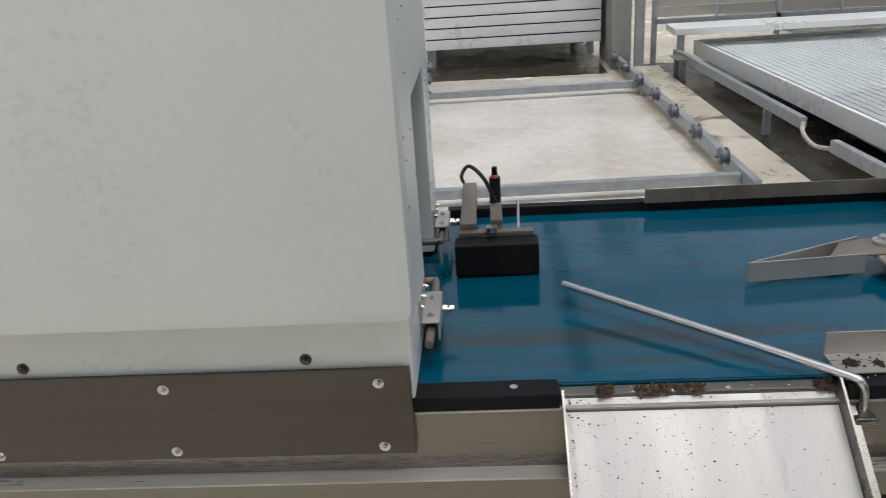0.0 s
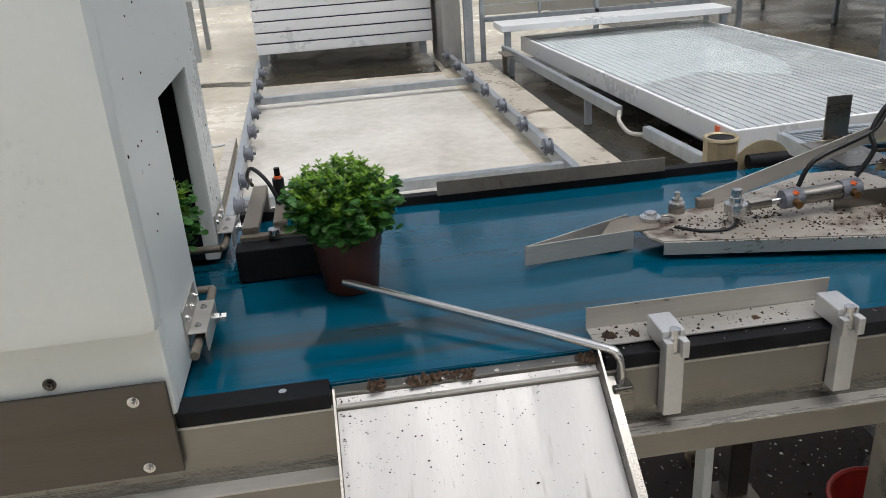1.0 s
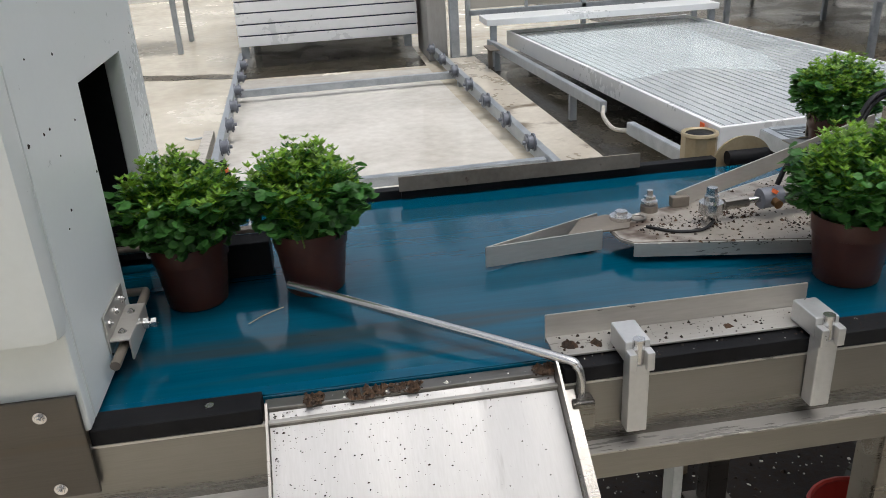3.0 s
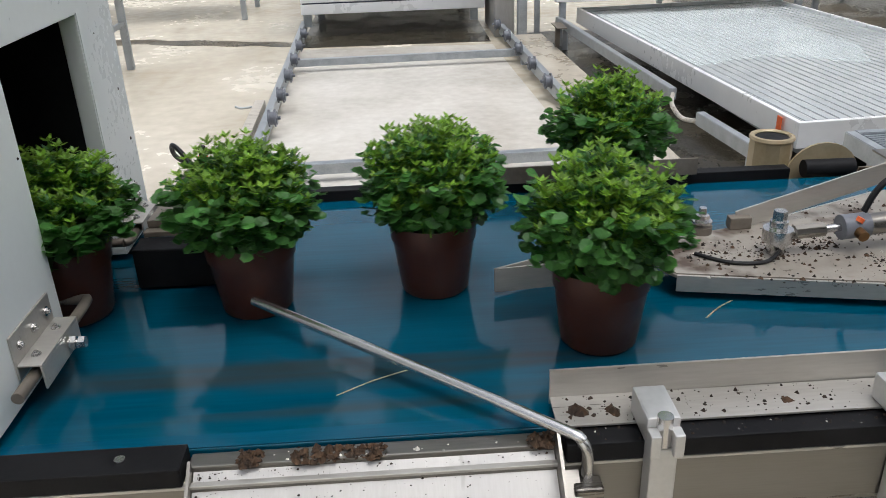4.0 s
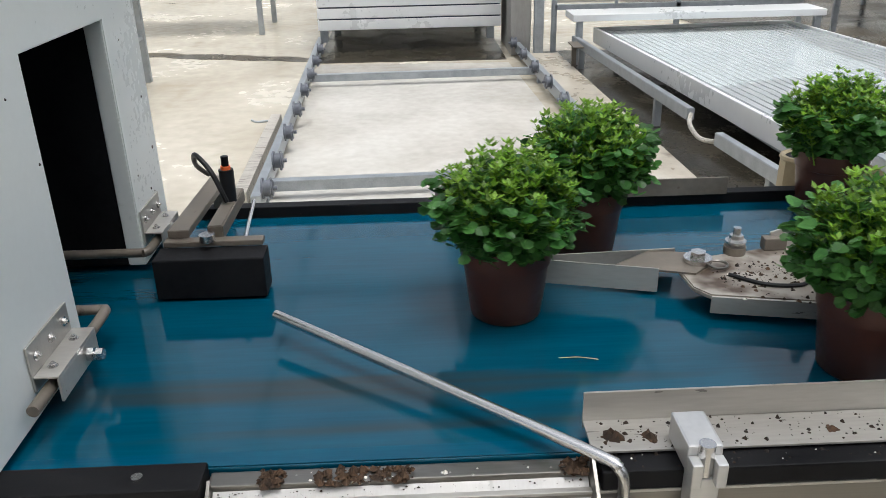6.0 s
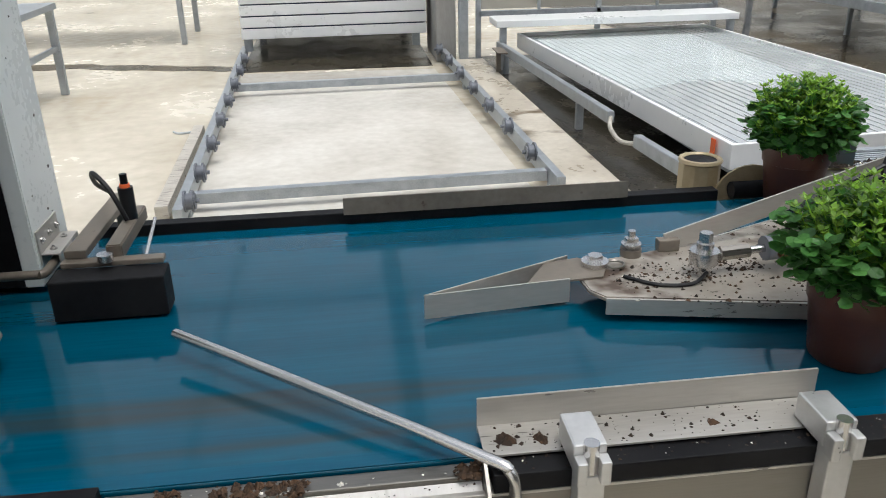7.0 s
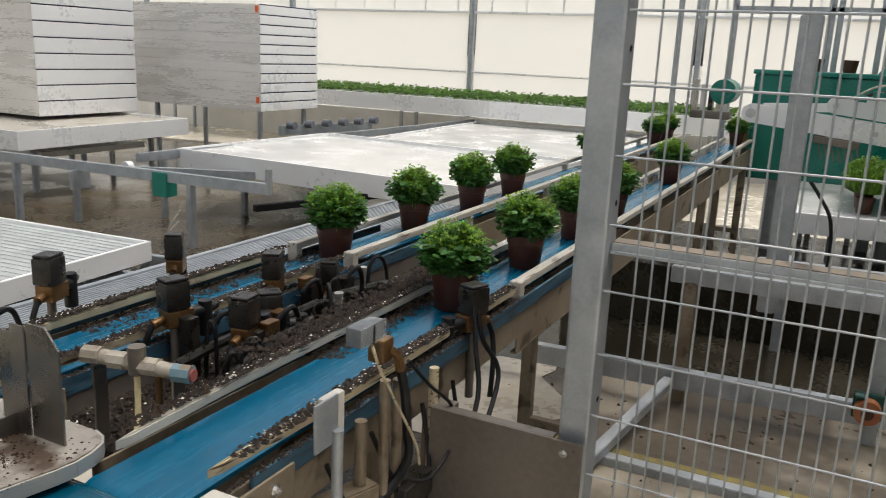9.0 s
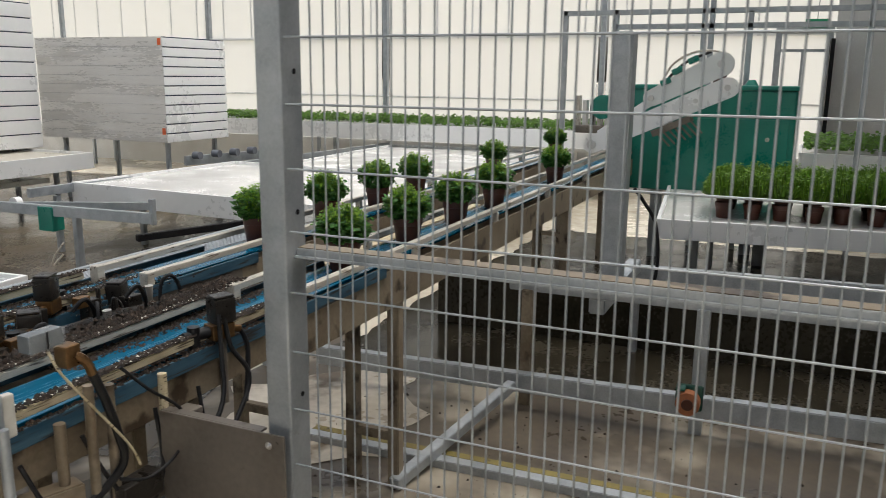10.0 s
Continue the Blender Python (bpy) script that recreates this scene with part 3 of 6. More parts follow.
def main_conveyor():
    c = thing("belt_conveyor", (0.0, 1.95, FL), "stainless steel belt conveyor with a glossy blue belt", "conveyor")
    b = box(-3.6, 1.47, 1.592, 2.322, BZ - 0.012, BZ, 0.002)
    part("belt", b, "belt", c, "glossy blue conveyor belt with brown scuffs")
    part("edge_band", box(-3.59, 1.45, 1.594, 1.617, BZ + 0.0002, BZ + 0.0016, 0.0004), "belt_edge", c, "brighter blue welded belt edge")
    part("end_roller", rod((1.468, 1.595, BZ - 0.035), (1.468, 2.32, BZ - 0.035), 0.034, seg=28), "belt", c, "", True)
    part("slider_bed", box(-3.6, 1.44, 1.60, 2.315, BZ - 0.05, BZ - 0.014), "stainless", c)
    for x0, x1 in ((0.135, 0.352), (0.762, 1.385)):
        s = part("edge_strip", box(x0, x1, 1.546, 1.590, BZ - 0.0125, BZ + 0.011, 0.002), "black", c, "black plastic edge strip")
        for x in ([0.285] if x0 < 0.5 else [1.31]):
            part("screw", rod((x, 1.567, BZ + 0.010), (x, 1.567, BZ + 0.014), 0.006), "chrome", s, "", True)
    part("rear_strip", box(0.16, 1.36, 2.324, 2.352, BZ - 0.03, BZ + 0.020, 0.002), "black", c, "dark plastic rear edge strip")
    part("sill", box(0.354, 0.760, 1.566, 1.590, BZ - 0.03, BZ - 0.003, 0.002), "stainless", c, "soiled steel sill")
    for y0, y1, k in ((1.548, 1.553, 1), (2.33, 2.335, -1)):
        part("side_panel", box(-3.6, 1.45, y0, y1, 0.742, BZ - 0.0175, 0.001), "stainless", c)
        part("panel_lip", box(-3.6, 1.45, y0 - 0.0015, y1 + 0.0015, BZ - 0.0172, BZ - 0.0132, 0.001), "steel_light", c)
        part("lower_rail", box(-3.6, 1.45, min(y0, y0 - 0.022 * k), max(y1, y1 - 0.022 * k), 0.692, 0.741, 0.003), "stainless", c)
        part("flange", box(-3.6, 1.45, min(y0 - 0.03 * k, y1), max(y1, y0 - 0.03 * k) , 0.7412, 0.7445, 0.001), "steel_light", c)
    for x, y in ((1.32, 1.60), (1.40, 2.27), (-0.9, 1.575), (-0.9, 2.26)):
        leg = part("leg", beam((x, y, FL + 0.012), (x, y, 0.69), 0.06, 0.06), "stainless", c)
        part("foot_plate", box(x - 0.06, x + 0.06, y - 0.05, y + 0.05, FL, FL + 0.012, 0.002), "dirty_steel", leg)
    part("angle_post", box(0.941, 0.957, 1.565, 1.60, FL, 0.69, 0.002), "galv", c, "pale thin angle post")
    for x in (1.27,):
        part("bolt", bolt((x, 1.548, 0.805), 0.008), "chrome", c, "", True)
    # tensioner and motor cover at the outer end
    t = part("tension_plate", box(1.385, 1.47, 1.535, 1.547, 0.745, 0.85, 0.006), "stainless", c, "bolted tension plate")
    for x, z in ((1.40, 0.765), (1.40, 0.80), (1.455, 0.765)):
        part("bolt", bolt((x, 1.535, z), 0.009), "chrome", t, "", True)
    part("tension_screw", rod((1.40, 1.525, 0.825), (1.48, 1.525, 0.825), 0.007), "chrome", t, "", True)
    part("bearing_cover", box(1.43, 1.525, 1.474, 1.532, 0.792, 0.898, 0.004), "cream", c, "square soiled cream bearing cover")
    return c


main_conveyor()


def side_guides():
    g = thing("side_guide", (0.96, 1.63, BZ - 0.02), "stainless angle guide strewn with potting soil, clamped to the conveyor", "guide rail")
    part("upright_plate", strip((0.757, 1.628), (1.163, 1.630), 0.003, BZ + 0.008, BZ + 0.053), "steel_light", g)
    part("flat_flange", box(0.757, 1.163, 1.572, 1.6265, BZ + 0.014, BZ + 0.017, 0.0005), "steel_light", g)
    for x in (0.86, 1.135):
        cl = part("clamp", box(x - 0.018, x + 0.018, 1.532, 1.592, BZ + 0.018, BZ + 0.05, 0.003), "alu_block", g, "cast aluminium clamp block")
        part("clamp_stem", box(x - 0.0145, x + 0.0145, 1.522, 1.5465, 0.770, BZ + 0.0175, 0.002), "alu_block", cl)
        part("jaw", box(x - 0.018, x - 0.007, 1.514, 1.5315, BZ + 0.012, BZ + 0.04, 0.002), "alu_block", cl)
        part("jaw", box(x + 0.007, x + 0.018, 1.514, 1.5315, BZ + 0.012, BZ + 0.04, 0.002), "alu_block", cl)
        part("screw", rod((x, 1.53, BZ + 0.019), (x, 1.53, BZ + 0.055), 0.0085), "chrome", cl, "", True)
    tagged(part("soil", crumbs(160, lambda r: (0.765 + 0.39 * r.random(), 1.575 + 0.05 * r.random(), BZ + 0.0168), 0.0026, 3), "soil", g), kind="stuff")
    tagged(part("soil_lump", crumbs(34, lambda r: (r.choice([0.772, 0.782, 0.815, 0.82, 1.02]) + 0.008 * r.random(), 1.585 + 0.016 * r.random(), BZ + 0.0168), 0.007, 4), "peat", g), kind="stuff")
    edge = whole("soil_heap", crumbs(240, lambda r: (0.765 + 0.61 * r.random(), 1.551 + 0.035 * r.random(), BZ + 0.0105), 0.0026, 71), "soil", (1.07, 1.57, BZ + 0.01), "soil crumbs along the black edge strip", "soil", "", "stuff")
    tagged(part("perlite", crumbs(70, lambda r: (0.765 + 0.61 * r.random(), 1.551 + 0.035 * r.random(), BZ + 0.0105), 0.0014, 72), "perlite", edge), kind="stuff")
    k = thing("rear_guide", (0.89, 2.31, BZ), "low steel guide plate along the rear edge of the belt", "guide rail")
    part("upright_plate", strip((0.615, 2.310), (1.168, 2.314), 0.004, BZ + 0.022, BZ + 0.055), "dirty_steel", k)
    part("backing", strip((0.62, 2.319), (1.164, 2.322), 0.006, BZ + 0.002, BZ + 0.050), "black", k)


side_guides()


def guide_rod():
    g = thing("guide_rod", (0.78, 1.545, 0.77), "bent round stainless rod reaching over the belt", "guide rod")
    part("rod", hose([(0.386, 1.862, 0.898), (0.58, 1.708, 0.889), (0.755, 1.566, 0.881), (0.778, 1.548, 0.874), (0.784, 1.543, 0.855), (0.784, 1.543, 0.79)], 0.0068, 14, steps=5), "chrome", g, "", True)
    part("socket", box(0.768, 0.80, 1.524, 1.547, 0.785, 0.828, 0.003), "stainless", g)


guide_rod()


def chute():
    c = thing("reject_chute", (0.56, 1.4, 0.60), "sloping stainless steel reject chute speckled with soil", "chute")
    s = 0.72

    def tilted(x0, x1, lift, top, name, mat):
        bm = bmesh.new()
        ya, yb = 1.5655, 1.10
        za, zb = BZ - 0.006, BZ - 0.006 - s * (ya - yb)
        vs = [bm.verts.new(p) for p in ((x0, ya, za + lift), (x1, ya, za + lift), (x1, yb, zb + lift), (x0, yb, zb + lift))]
        ws = [bm.verts.new((v.co.x, v.co.y, v.co.z + top)) for v in vs]
        fs = [bm.faces.new(vs[::-1]), bm.faces.new(ws)] + [bm.faces.new((vs[i], vs[(i + 1) % 4], ws[(i + 1) % 4], ws[i])) for i in range(4)]
        bmesh.ops.recalc_face_normals(bm, faces=fs)
        return part(name, bm, mat, c)

    tilted(0.360, 0.752, -0.006, 0.003, "tray", "stainless_tray")
    tilted(0.3555, 0.3590, -0.006, 0.018, "side_flange", "stainless")
    tilted(0.7530, 0.7565, -0.006, 0.036, "side_flange", "stainless")
    tilted(0.7566, 0.776, -0.008, 0.003, "outer_flange", "stainless")

    def on_tray(r, dense=2.0):
        y = 1.563 - 0.42 * r.random() ** dense
        return (0.365 + 0.38 * (r.random() if r.random() < 0.3 else r.random() ** 3), y, BZ - 0.006 - s * (1.5655 - y) - 0.0025)

    tagged(part("soil", crumbs(760, on_tray, 0.0013, 8), "soil", c), kind="stuff")
    tagged(part("soil", crumbs(260, lambda r: on_tray(r, 0.8), 0.0021, 18), "soil", c), kind="stuff")
    part("bracket", box(0.40, 0.44, 1.15, 1.547, 0.69, 0.705, 0.002), "stainless", c)
    part("bracket", box(0.66, 0.70, 1.15, 1.547, 0.69, 0.705, 0.002), "stainless", c)
    whole("soil_heap", crumbs(330, lambda r: (r.choice([0.415, 0.425, 0.475, 0.495, 0.51, 0.53, 0.548, 0.56, 0.732, 0.740, 0.745]) + 0.016 * (r.random() - 0.5), 1.562 + 0.022 * r.random(), BZ - 0.004 + 0.006 * r.random() ** 2), 0.0052, 9), "peat",
            (0.55, 1.57, BZ - 0.006), "spilled clumps of brown peat on the conveyor sill", "soil", "", "stuff")
    whole("soil_heap", crumbs(16, lambda r: (0.41 + 0.33 * r.random(), 1.566 + 0.018 * r.random(), BZ - 0.003), 0.0035, 10), "perlite",
          (0.55, 1.57, BZ - 0.006), "pale perlite crumbs on the conveyor sill", "soil", "", "stuff")


chute()


def stop_block():
    b = thing("side_stop", (0.27, 2.1, BZ), "black side stop block on a rusty bracket with an air valve", "machine part")
    part("block", box(0.188, 0.352, 1.985, 2.035, BZ + 0.004, BZ + 0.068, 0.003), "black", b)
    part("top_bar", box(0.195, 0.345, 2.030, 2.05, BZ + 0.069, BZ + 0.078, 0.002), "dirty_steel", b)
    part("arm", beam((0.215, 2.045, BZ + 0.085), (0.215, 2.34, BZ + 0.075), 0.032, 0.012), "dirty_steel", b, "brown bracket arm")
    part("arm", beam((0.272, 2.045, BZ + 0.085), (0.272, 2.22, BZ + 0.085), 0.024, 0.024), "dirty_steel", b)
    v = part("air_valve", rod((0.272, 2.16, BZ + 0.095), (0.272, 2.16, BZ + 0.15), 0.012), "rubber", b, "black air valve with red ring", True)
    part("ring", rod((0.272, 2.16, BZ + 0.15), (0.272, 2.16, BZ + 0.156), 0.008), "orange", v, "", True)
    part("cap", rod((0.272, 2.16, BZ + 0.156), (0.272, 2.16, BZ + 0.172), 0.006), "black", v, "", True)
    part("hose", hose([(0.272, 2.14, BZ + 0.10), (0.25, 2.15, BZ + 0.15), (0.22, 2.18, BZ + 0.17), (0.20, 2.25, BZ + 0.13), (0.20, 2.32, BZ + 0.09)], 0.0042), "rubber", b, "", True)
    part("pin", rod((0.315, 2.04, BZ + 0.07), (0.318, 2.13, BZ + 0.105), 0.003), "chrome", b, "", True)
    part("knob", rod((0.262, 2.03, BZ + 0.079), (0.262, 2.03, BZ + 0.09), 0.012), "chrome", b, "", True)
    part("foot", box(0.20, 0.23, 2.325, 2.35, BZ + 0.021, BZ + 0.07, 0.002), "dirty_steel", b)


stop_block()


# ---- diverter ----
PIVOT = Vector((0.999, 1.977, 0.0))


def diverter():
    d = thing("diverter_table", (1.3, 1.93, BZ), "steel diverter plate strewn with soil, with an air cylinder", "diverter")
    z0, z1 = BZ + 0.030, BZ + 0.038
    front = [(0.985, 1.874), (1.243, 1.819), (1.440, 1.775), (1.475, 1.771), (1.511, 1.776), (1.538, 1.787), (1.556, 1.806), (1.565, 1.834)]
    outline = [(0.965, 1.955), (0.968, 1.90)] + front + [(1.565, 2.06), (1.552, 2.115), (1.505, 2.148), (1.442, 2.150), (1.187, 2.041), (0.99, 1.995)]
    part("plate", slab(outline, z0, z1, None, 0.002), "plate_steel", d)
    fold = bmesh.new()
    for a, b in zip(front, front[1:]):
        strip((a[0], a[1] - 0.0025), (b[0], b[1] - 0.0025), 0.004, BZ + 0.012, z1 - 0.001, None, fold)
    part("edge_fold", fold, "steel_light", d, "bright worn folded edge")
    part("edge_fold", strip((1.187, 2.044), (1.442, 2.153), 0.004, BZ + 0.008, z1 - 0.001), "steel_light", d)
    part("slant_bar", beam((1.13, 2.025, z1 + 0.010), (1.57, 2.085, 1.008), 0.004, 0.034), "steel_light", d, "slanting flat steel bar")
    part("bar_foot", box(1.115, 1.15, 2.012, 2.03, z1, z1 + 0.02, 0.002), "dirty_steel", d)
    part("upright", box(1.504, 1.534, 1.974, 1.978, z1, 1.058, 0.001), "stainless", d)
    part("upright", box(1.500, 1.5035, 1.930, 1.976, z1, 1.072, 0.001), "stainless", d)
    part("upright", box(1.494, 1.4975, 1.900, 1.934, z1, 1.090, 0.001), "stainless", d)
    tall = slab([(1.823, z1), (1.898, z1), (1.898, 1.096), (1.852, 1.096), (1.823, 1.062)], 1.497, 1.501)
    bmesh.ops.transform(tall, matrix=Matrix(((0, 0, 1, 0), (1, 0, 0, 0), (0, 1, 0, 0), (0, 0, 0, 1))), verts=tall.verts)
    part("upright", tall, "stainless", d)
    part("brace", box(1.36, 1.498, 1.930, 1.934, z1, z1 + 0.035, 0.001), "stainless", d)
    part("flag_plate", box(1.60, 1.665, 2.36, 2.365, 0.90, 1.01, 0.001), "stainless", d, "small upright steel flag plate")
    part("flag_arm", box(1.54, 1.662, 2.16, 2.36, 0.895, 0.899, 0.001), "stainless", d)
    z = z1
    b2 = part("pivot_bolt", rod((1.068, 2.011, z), (1.068, 2.011, z + 0.012), 0.017), "dirty_steel", d, "", True)
    part("nut", rod((1.068, 2.011, z + 0.012), (1.068, 2.011, z + 0.03), 0.011, seg=6), "chrome", b2)
    part("stud", rod((1.068, 2.011, z + 0.03), (1.068, 2.011, z + 0.042), 0.006), "chrome", b2, "", True)
    part("washer", rod((1.068, 2.011, z + 0.018), (1.068, 2.011, z + 0.021), 0.016), "chrome", b2, "", True)
    # air cylinder
    e = Vector((1.15, 1.925, z + 0.03))
    f = Vector((1.43, 1.93, z + 0.045))
    way = (f - e).normalized()
    cyl = part("air_cylinder", rod(e + way * 0.10, e + way * 0.235, 0.0165, seg=20), "stainless", d, "dirty stainless air cylinder", True)
    part("rod_end", rod((1.15, 1.925, z), (1.15, 1.925, z + 0.052), 0.013), "chrome", cyl, "", True)
    part("rod_nut", rod((1.15, 1.925, z + 0.05), (1.15, 1.925, z + 0.068), 0.010, seg=6), "chrome", cyl)
    part("rod_eye", rod((1.15, 1.925, z + 0.02), (1.15, 1.925, z + 0.04), 0.022), "chrome", cyl, "", True)
    part("piston_rod", rod(e, e + way * 0.10, 0.006), "chrome", cyl, "", True)
    part("lock_nut", rod(e + way * 0.025, e + way * 0.07, 0.011, seg=8), "stainless", cyl)
    for u in (0.115, 0.235):
        p = e + way * u
        part("end_cap", rod(p - way * 0.02, p + way * 0.02, 0.019, seg=20), "roller_grey", cyl, "", True)
        part("fitting", rod(p, p + Vector((0.0, -0.032, -0.004)), 0.008), "brass", cyl, "", True)
        part("collar", rod(p + Vector((0.0, -0.012, 0.012)), p + Vector((0.003, -0.012, 0.018)), 0.0058), "orange", cyl, "orange push-in ring", True)
        q = p + Vector((0.004, -0.012, 0.028))
        part("hose", hose([q, q + Vector((0.03, 0.0, 0.05)), (1.42, 1.935, 1.05), (1.46, 1.95, 1.085 + (u - 0.1) * 0.10), (1.52, 1.97, 1.10), (1.56, 2.0, 1.05), (1.58, 2.02, 0.98)], 0.0048), "rubber", cyl, "", True)
    part("thin_cable", hose([(1.03, 1.93, z + 0.003), (1.07, 1.895, z + 0.003), (1.12, 1.89, z + 0.003), (1.15, 1.91, z + 0.01)], 0.003), "rubber", d, "", True)

    def on_plate(r):
        while True:
            x, y = 1.01 + 0.52 * r.random(), 1.78 + 0.34 * r.random()
            if r.random() < 0.45:
                cx, cy = r.choice(((1.30, 1.88), (1.42, 1.86), (1.36, 1.99), (1.44, 2.04), (1.22, 1.95), (1.48, 1.95), (1.05, 1.915), (1.08, 1.95), (1.14, 1.92), (1.17, 1.96)))
                x, y = cx + 0.07 * (r.random() - 0.5), cy + 0.05 * (r.random() - 0.5)
            if y > 1.85 - (x - 1.05) * 0.27 and y < 1.98 + (x - 1.05) * 0.42 and (x > 1.2 or r.random() < 0.8):
                return (x, y, z1 - 0.0005)

    tagged(part("soil", crumbs(1350, on_plate, 0.0029, 11), "soil", d), kind="stuff")
    tagged(part("peat", crumbs(640, on_plate, 0.0036, 13), "peat", d), kind="stuff")
    tagged(part("perlite", crumbs(110, on_plate, 0.0022, 12), "perlite", d), kind="stuff")
    return d


diverter()


def flap():
    """The swinging nose of the diverter, in its own space round the pivot."""
    f = thing("diverter_flap", (0.0, 0.0, 0.0), "swinging V-shaped stainless diverter flap over the belt", "diverter")
    tip = Vector((-0.272, -0.068))
    zt = BZ + 0.044
    part("near_plate", strip(tip, (-0.052, -0.047), 0.003, BZ + 0.006, zt), "steel_light", f)
    part("far_plate", strip(tip, (-0.035, 0.035), 0.003, BZ + 0.006, zt), "steel_light", f)
    part("web", slab([(-0.12, -0.052), (-0.0, -0.043), (0.02, 0.0), (-0.02, 0.03), (-0.075, 0.018)], BZ + 0.0385, BZ + 0.0415), "dirty_steel", f)
    w = part("washer", rod((0, 0, BZ + 0.042), (0, 0, BZ + 0.049), 0.021, seg=24), "chrome", f, "", True)
    part("nut", rod((0, 0, BZ + 0.049), (0, 0, BZ + 0.058), 0.012, seg=6), "chrome", w)
    hp = [(0.03 + 0.014 * math.cos(a), -0.008 + 0.014 * math.sin(a), BZ + 0.0435) for a in [0.3927 * i for i in range(16)]]
    part("slot_ring", hose(hp + [hp[0]], 0.0022, 6, steps=1), "stainless", f, "", True)
    f.matrix_basis = pose(*PIVOT)
    return f


FLAP = flap()


# ---- twin conveyors beyond the diverter ----
LANES = {"near": (1.588, 1.768), "far": (2.165, 2.345)}
END_X = 8.3
LEGS_X = (2.35, 3.55, 6.1, 8.1)


def lane_conveyor(key):
    y0, y1 = LANES[key]
    c = thing("lane_conveyor", (4.9, (y0 + y1) / 2, FL), "narrow blue belt conveyor with soiled wooden guide strips on steel legs", "conveyor", "lane conveyors")
    part("belt", box(1.502, END_X, y0, y1, BZ - 0.012, BZ - 0.002, 0.002), "lane_belt", c, "blue belt smeared with soil")
    part("end_roller", rod((1.505, y0, BZ - 0.034), (1.505, y1, BZ - 0.034), 0.032, seg=28), "lane_belt", c, "", True)
    part("bed", box(1.53, END_X, y0 + 0.005, y1 - 0.005, BZ - 0.06, BZ - 0.014), "frame_beige", c)
    zt = BZ + 0.042

    def guide(y, x0, x1, tip, name, mat):
        # a strip with a tapered nose
        bm = slab([(x0, tip), (x0 + 0.03, tip - 0.006), (x0 + 0.30, y), (x1, y), (x1, y + 0.026), (x0 + 0.28, y + 0.026)], zt - 0.022, zt, None, 0.003)
        return part(name, bm, mat, c)

    if key == "near":
        guide(y0 - 0.035, 1.556, 2.78, y0 - 0.012, "guide_strip", "wood")
        guide(y1 + 0.002, 1.548, 2.70, y1 + 0.0, "guide_strip", "guide_white")
    else:
        guide(y0 - 0.03, 1.60, 2.72, y0 - 0.01, "guide_strip", "wood")
        guide(y1 + 0.004, 1.56, 2.75, y1 + 0.01, "guide_strip", "wood")
    for y in (y0 - 0.035, y1 + 0.008):
        part("guide_rail", box(2.82, END_X, y, y + 0.03, zt - 0.016, zt + 0.006, 0.003), "guide_white", c, "pale scuffed guide rail")
        b = part("guide_bracket", box(2.805, 2.838, y - 0.006, y + 0.032, zt - 0.10, zt + 0.008, 0.004), "guide_white", c)
        x = 3.7
        while x < END_X:
            part("guide_bracket", box(x, x + 0.025, y - 0.004, y + 0.028, zt - 0.07, zt - 0.017, 0.003), "guide_white", c)
            x += 0.95
    for y, s in ((y0 - 0.042, 1), (y1 + 0.030, -1)):
        part("side_panel", box(1.53, 2.80, y, y + 0.006, 0.742, BZ - 0.004, 0.001), "frame_beige", c)
        part("side_rail", box(2.80, END_X, y, y + 0.006, 0.70, BZ - 0.02, 0.001), "frame_beige", c)
        part("lip", box(2.80, END_X, min(y, y + 0.02 * s), max(y + 0.006, y + 0.02 * s), 0.692, 0.699, 0.001), "frame_beige", c)
    for x in LEGS_X:
        for y in (y0 - 0.01, y1 + 0.005):
            part("leg", beam((x, y, FL), (x, y, 0.74), 0.05, 0.05), "frame_beige", c)
        part("cross_bar", beam((x, y0 - 0.01, 0.12), (x, y1 + 0.005, 0.12), 0.04, 0.04), "frame_beige", c)
    # soil caked on the strips, and the blue belt edge outside them
    for y in ((y0 - 0.034, y1 + 0.003) if key == "near" else (y0 - 0.029, y1 + 0.005)):
        part("soil_cake", slab([(1.86, y + 0.012), (2.0, y + 0.001), (2.35, y - 0.002), (2.72, y + 0.002), (2.72, y + 0.024), (2.3, y + 0.027), (1.95, y + 0.02)], zt, zt + 0.006, None, 0.002), "soil", c)
    for y in (y0 - 0.052, y1 + 0.037):
        part("belt_edge", box(1.62, 3.4, y, y + 0.009, BZ - 0.034, BZ + 0.008, 0.003), "dirty_blue", c)
    cov = part("cover_plate", box(1.57, 1.72, y0 - 0.060, y0 - 0.0535, 0.748, 0.852, 0.003), "frame_beige", c, "dusty bolted cover plate")
    for x, z in ((1.595, 0.835), (1.665, 0.825), (1.69, 0.77)):
        part("bolt", bolt((x, y0 - 0.060, z), 0.008), "chrome", cov, "", True)
    rng_y = (y0 - 0.034, y1 + 0.007)
    tagged(part("soil", crumbs(3000, lambda r: (1.60 + 1.17 * r.random() ** 0.9, r.choice(rng_y) + 0.03 * (r.random() - 0.1) - 0.004, zt + 0.004), 0.0060, 21 + len(key)), "soil", c), kind="stuff")
    tagged(part("perlite", crumbs(420, lambda r: (1.62 + 1.3 * r.random(), r.choice(rng_y) + 0.032 * (r.random() - 0.1) - 0.004, zt + 0.007), 0.0026, 31 + len(key)), "perlite", c), kind="stuff")
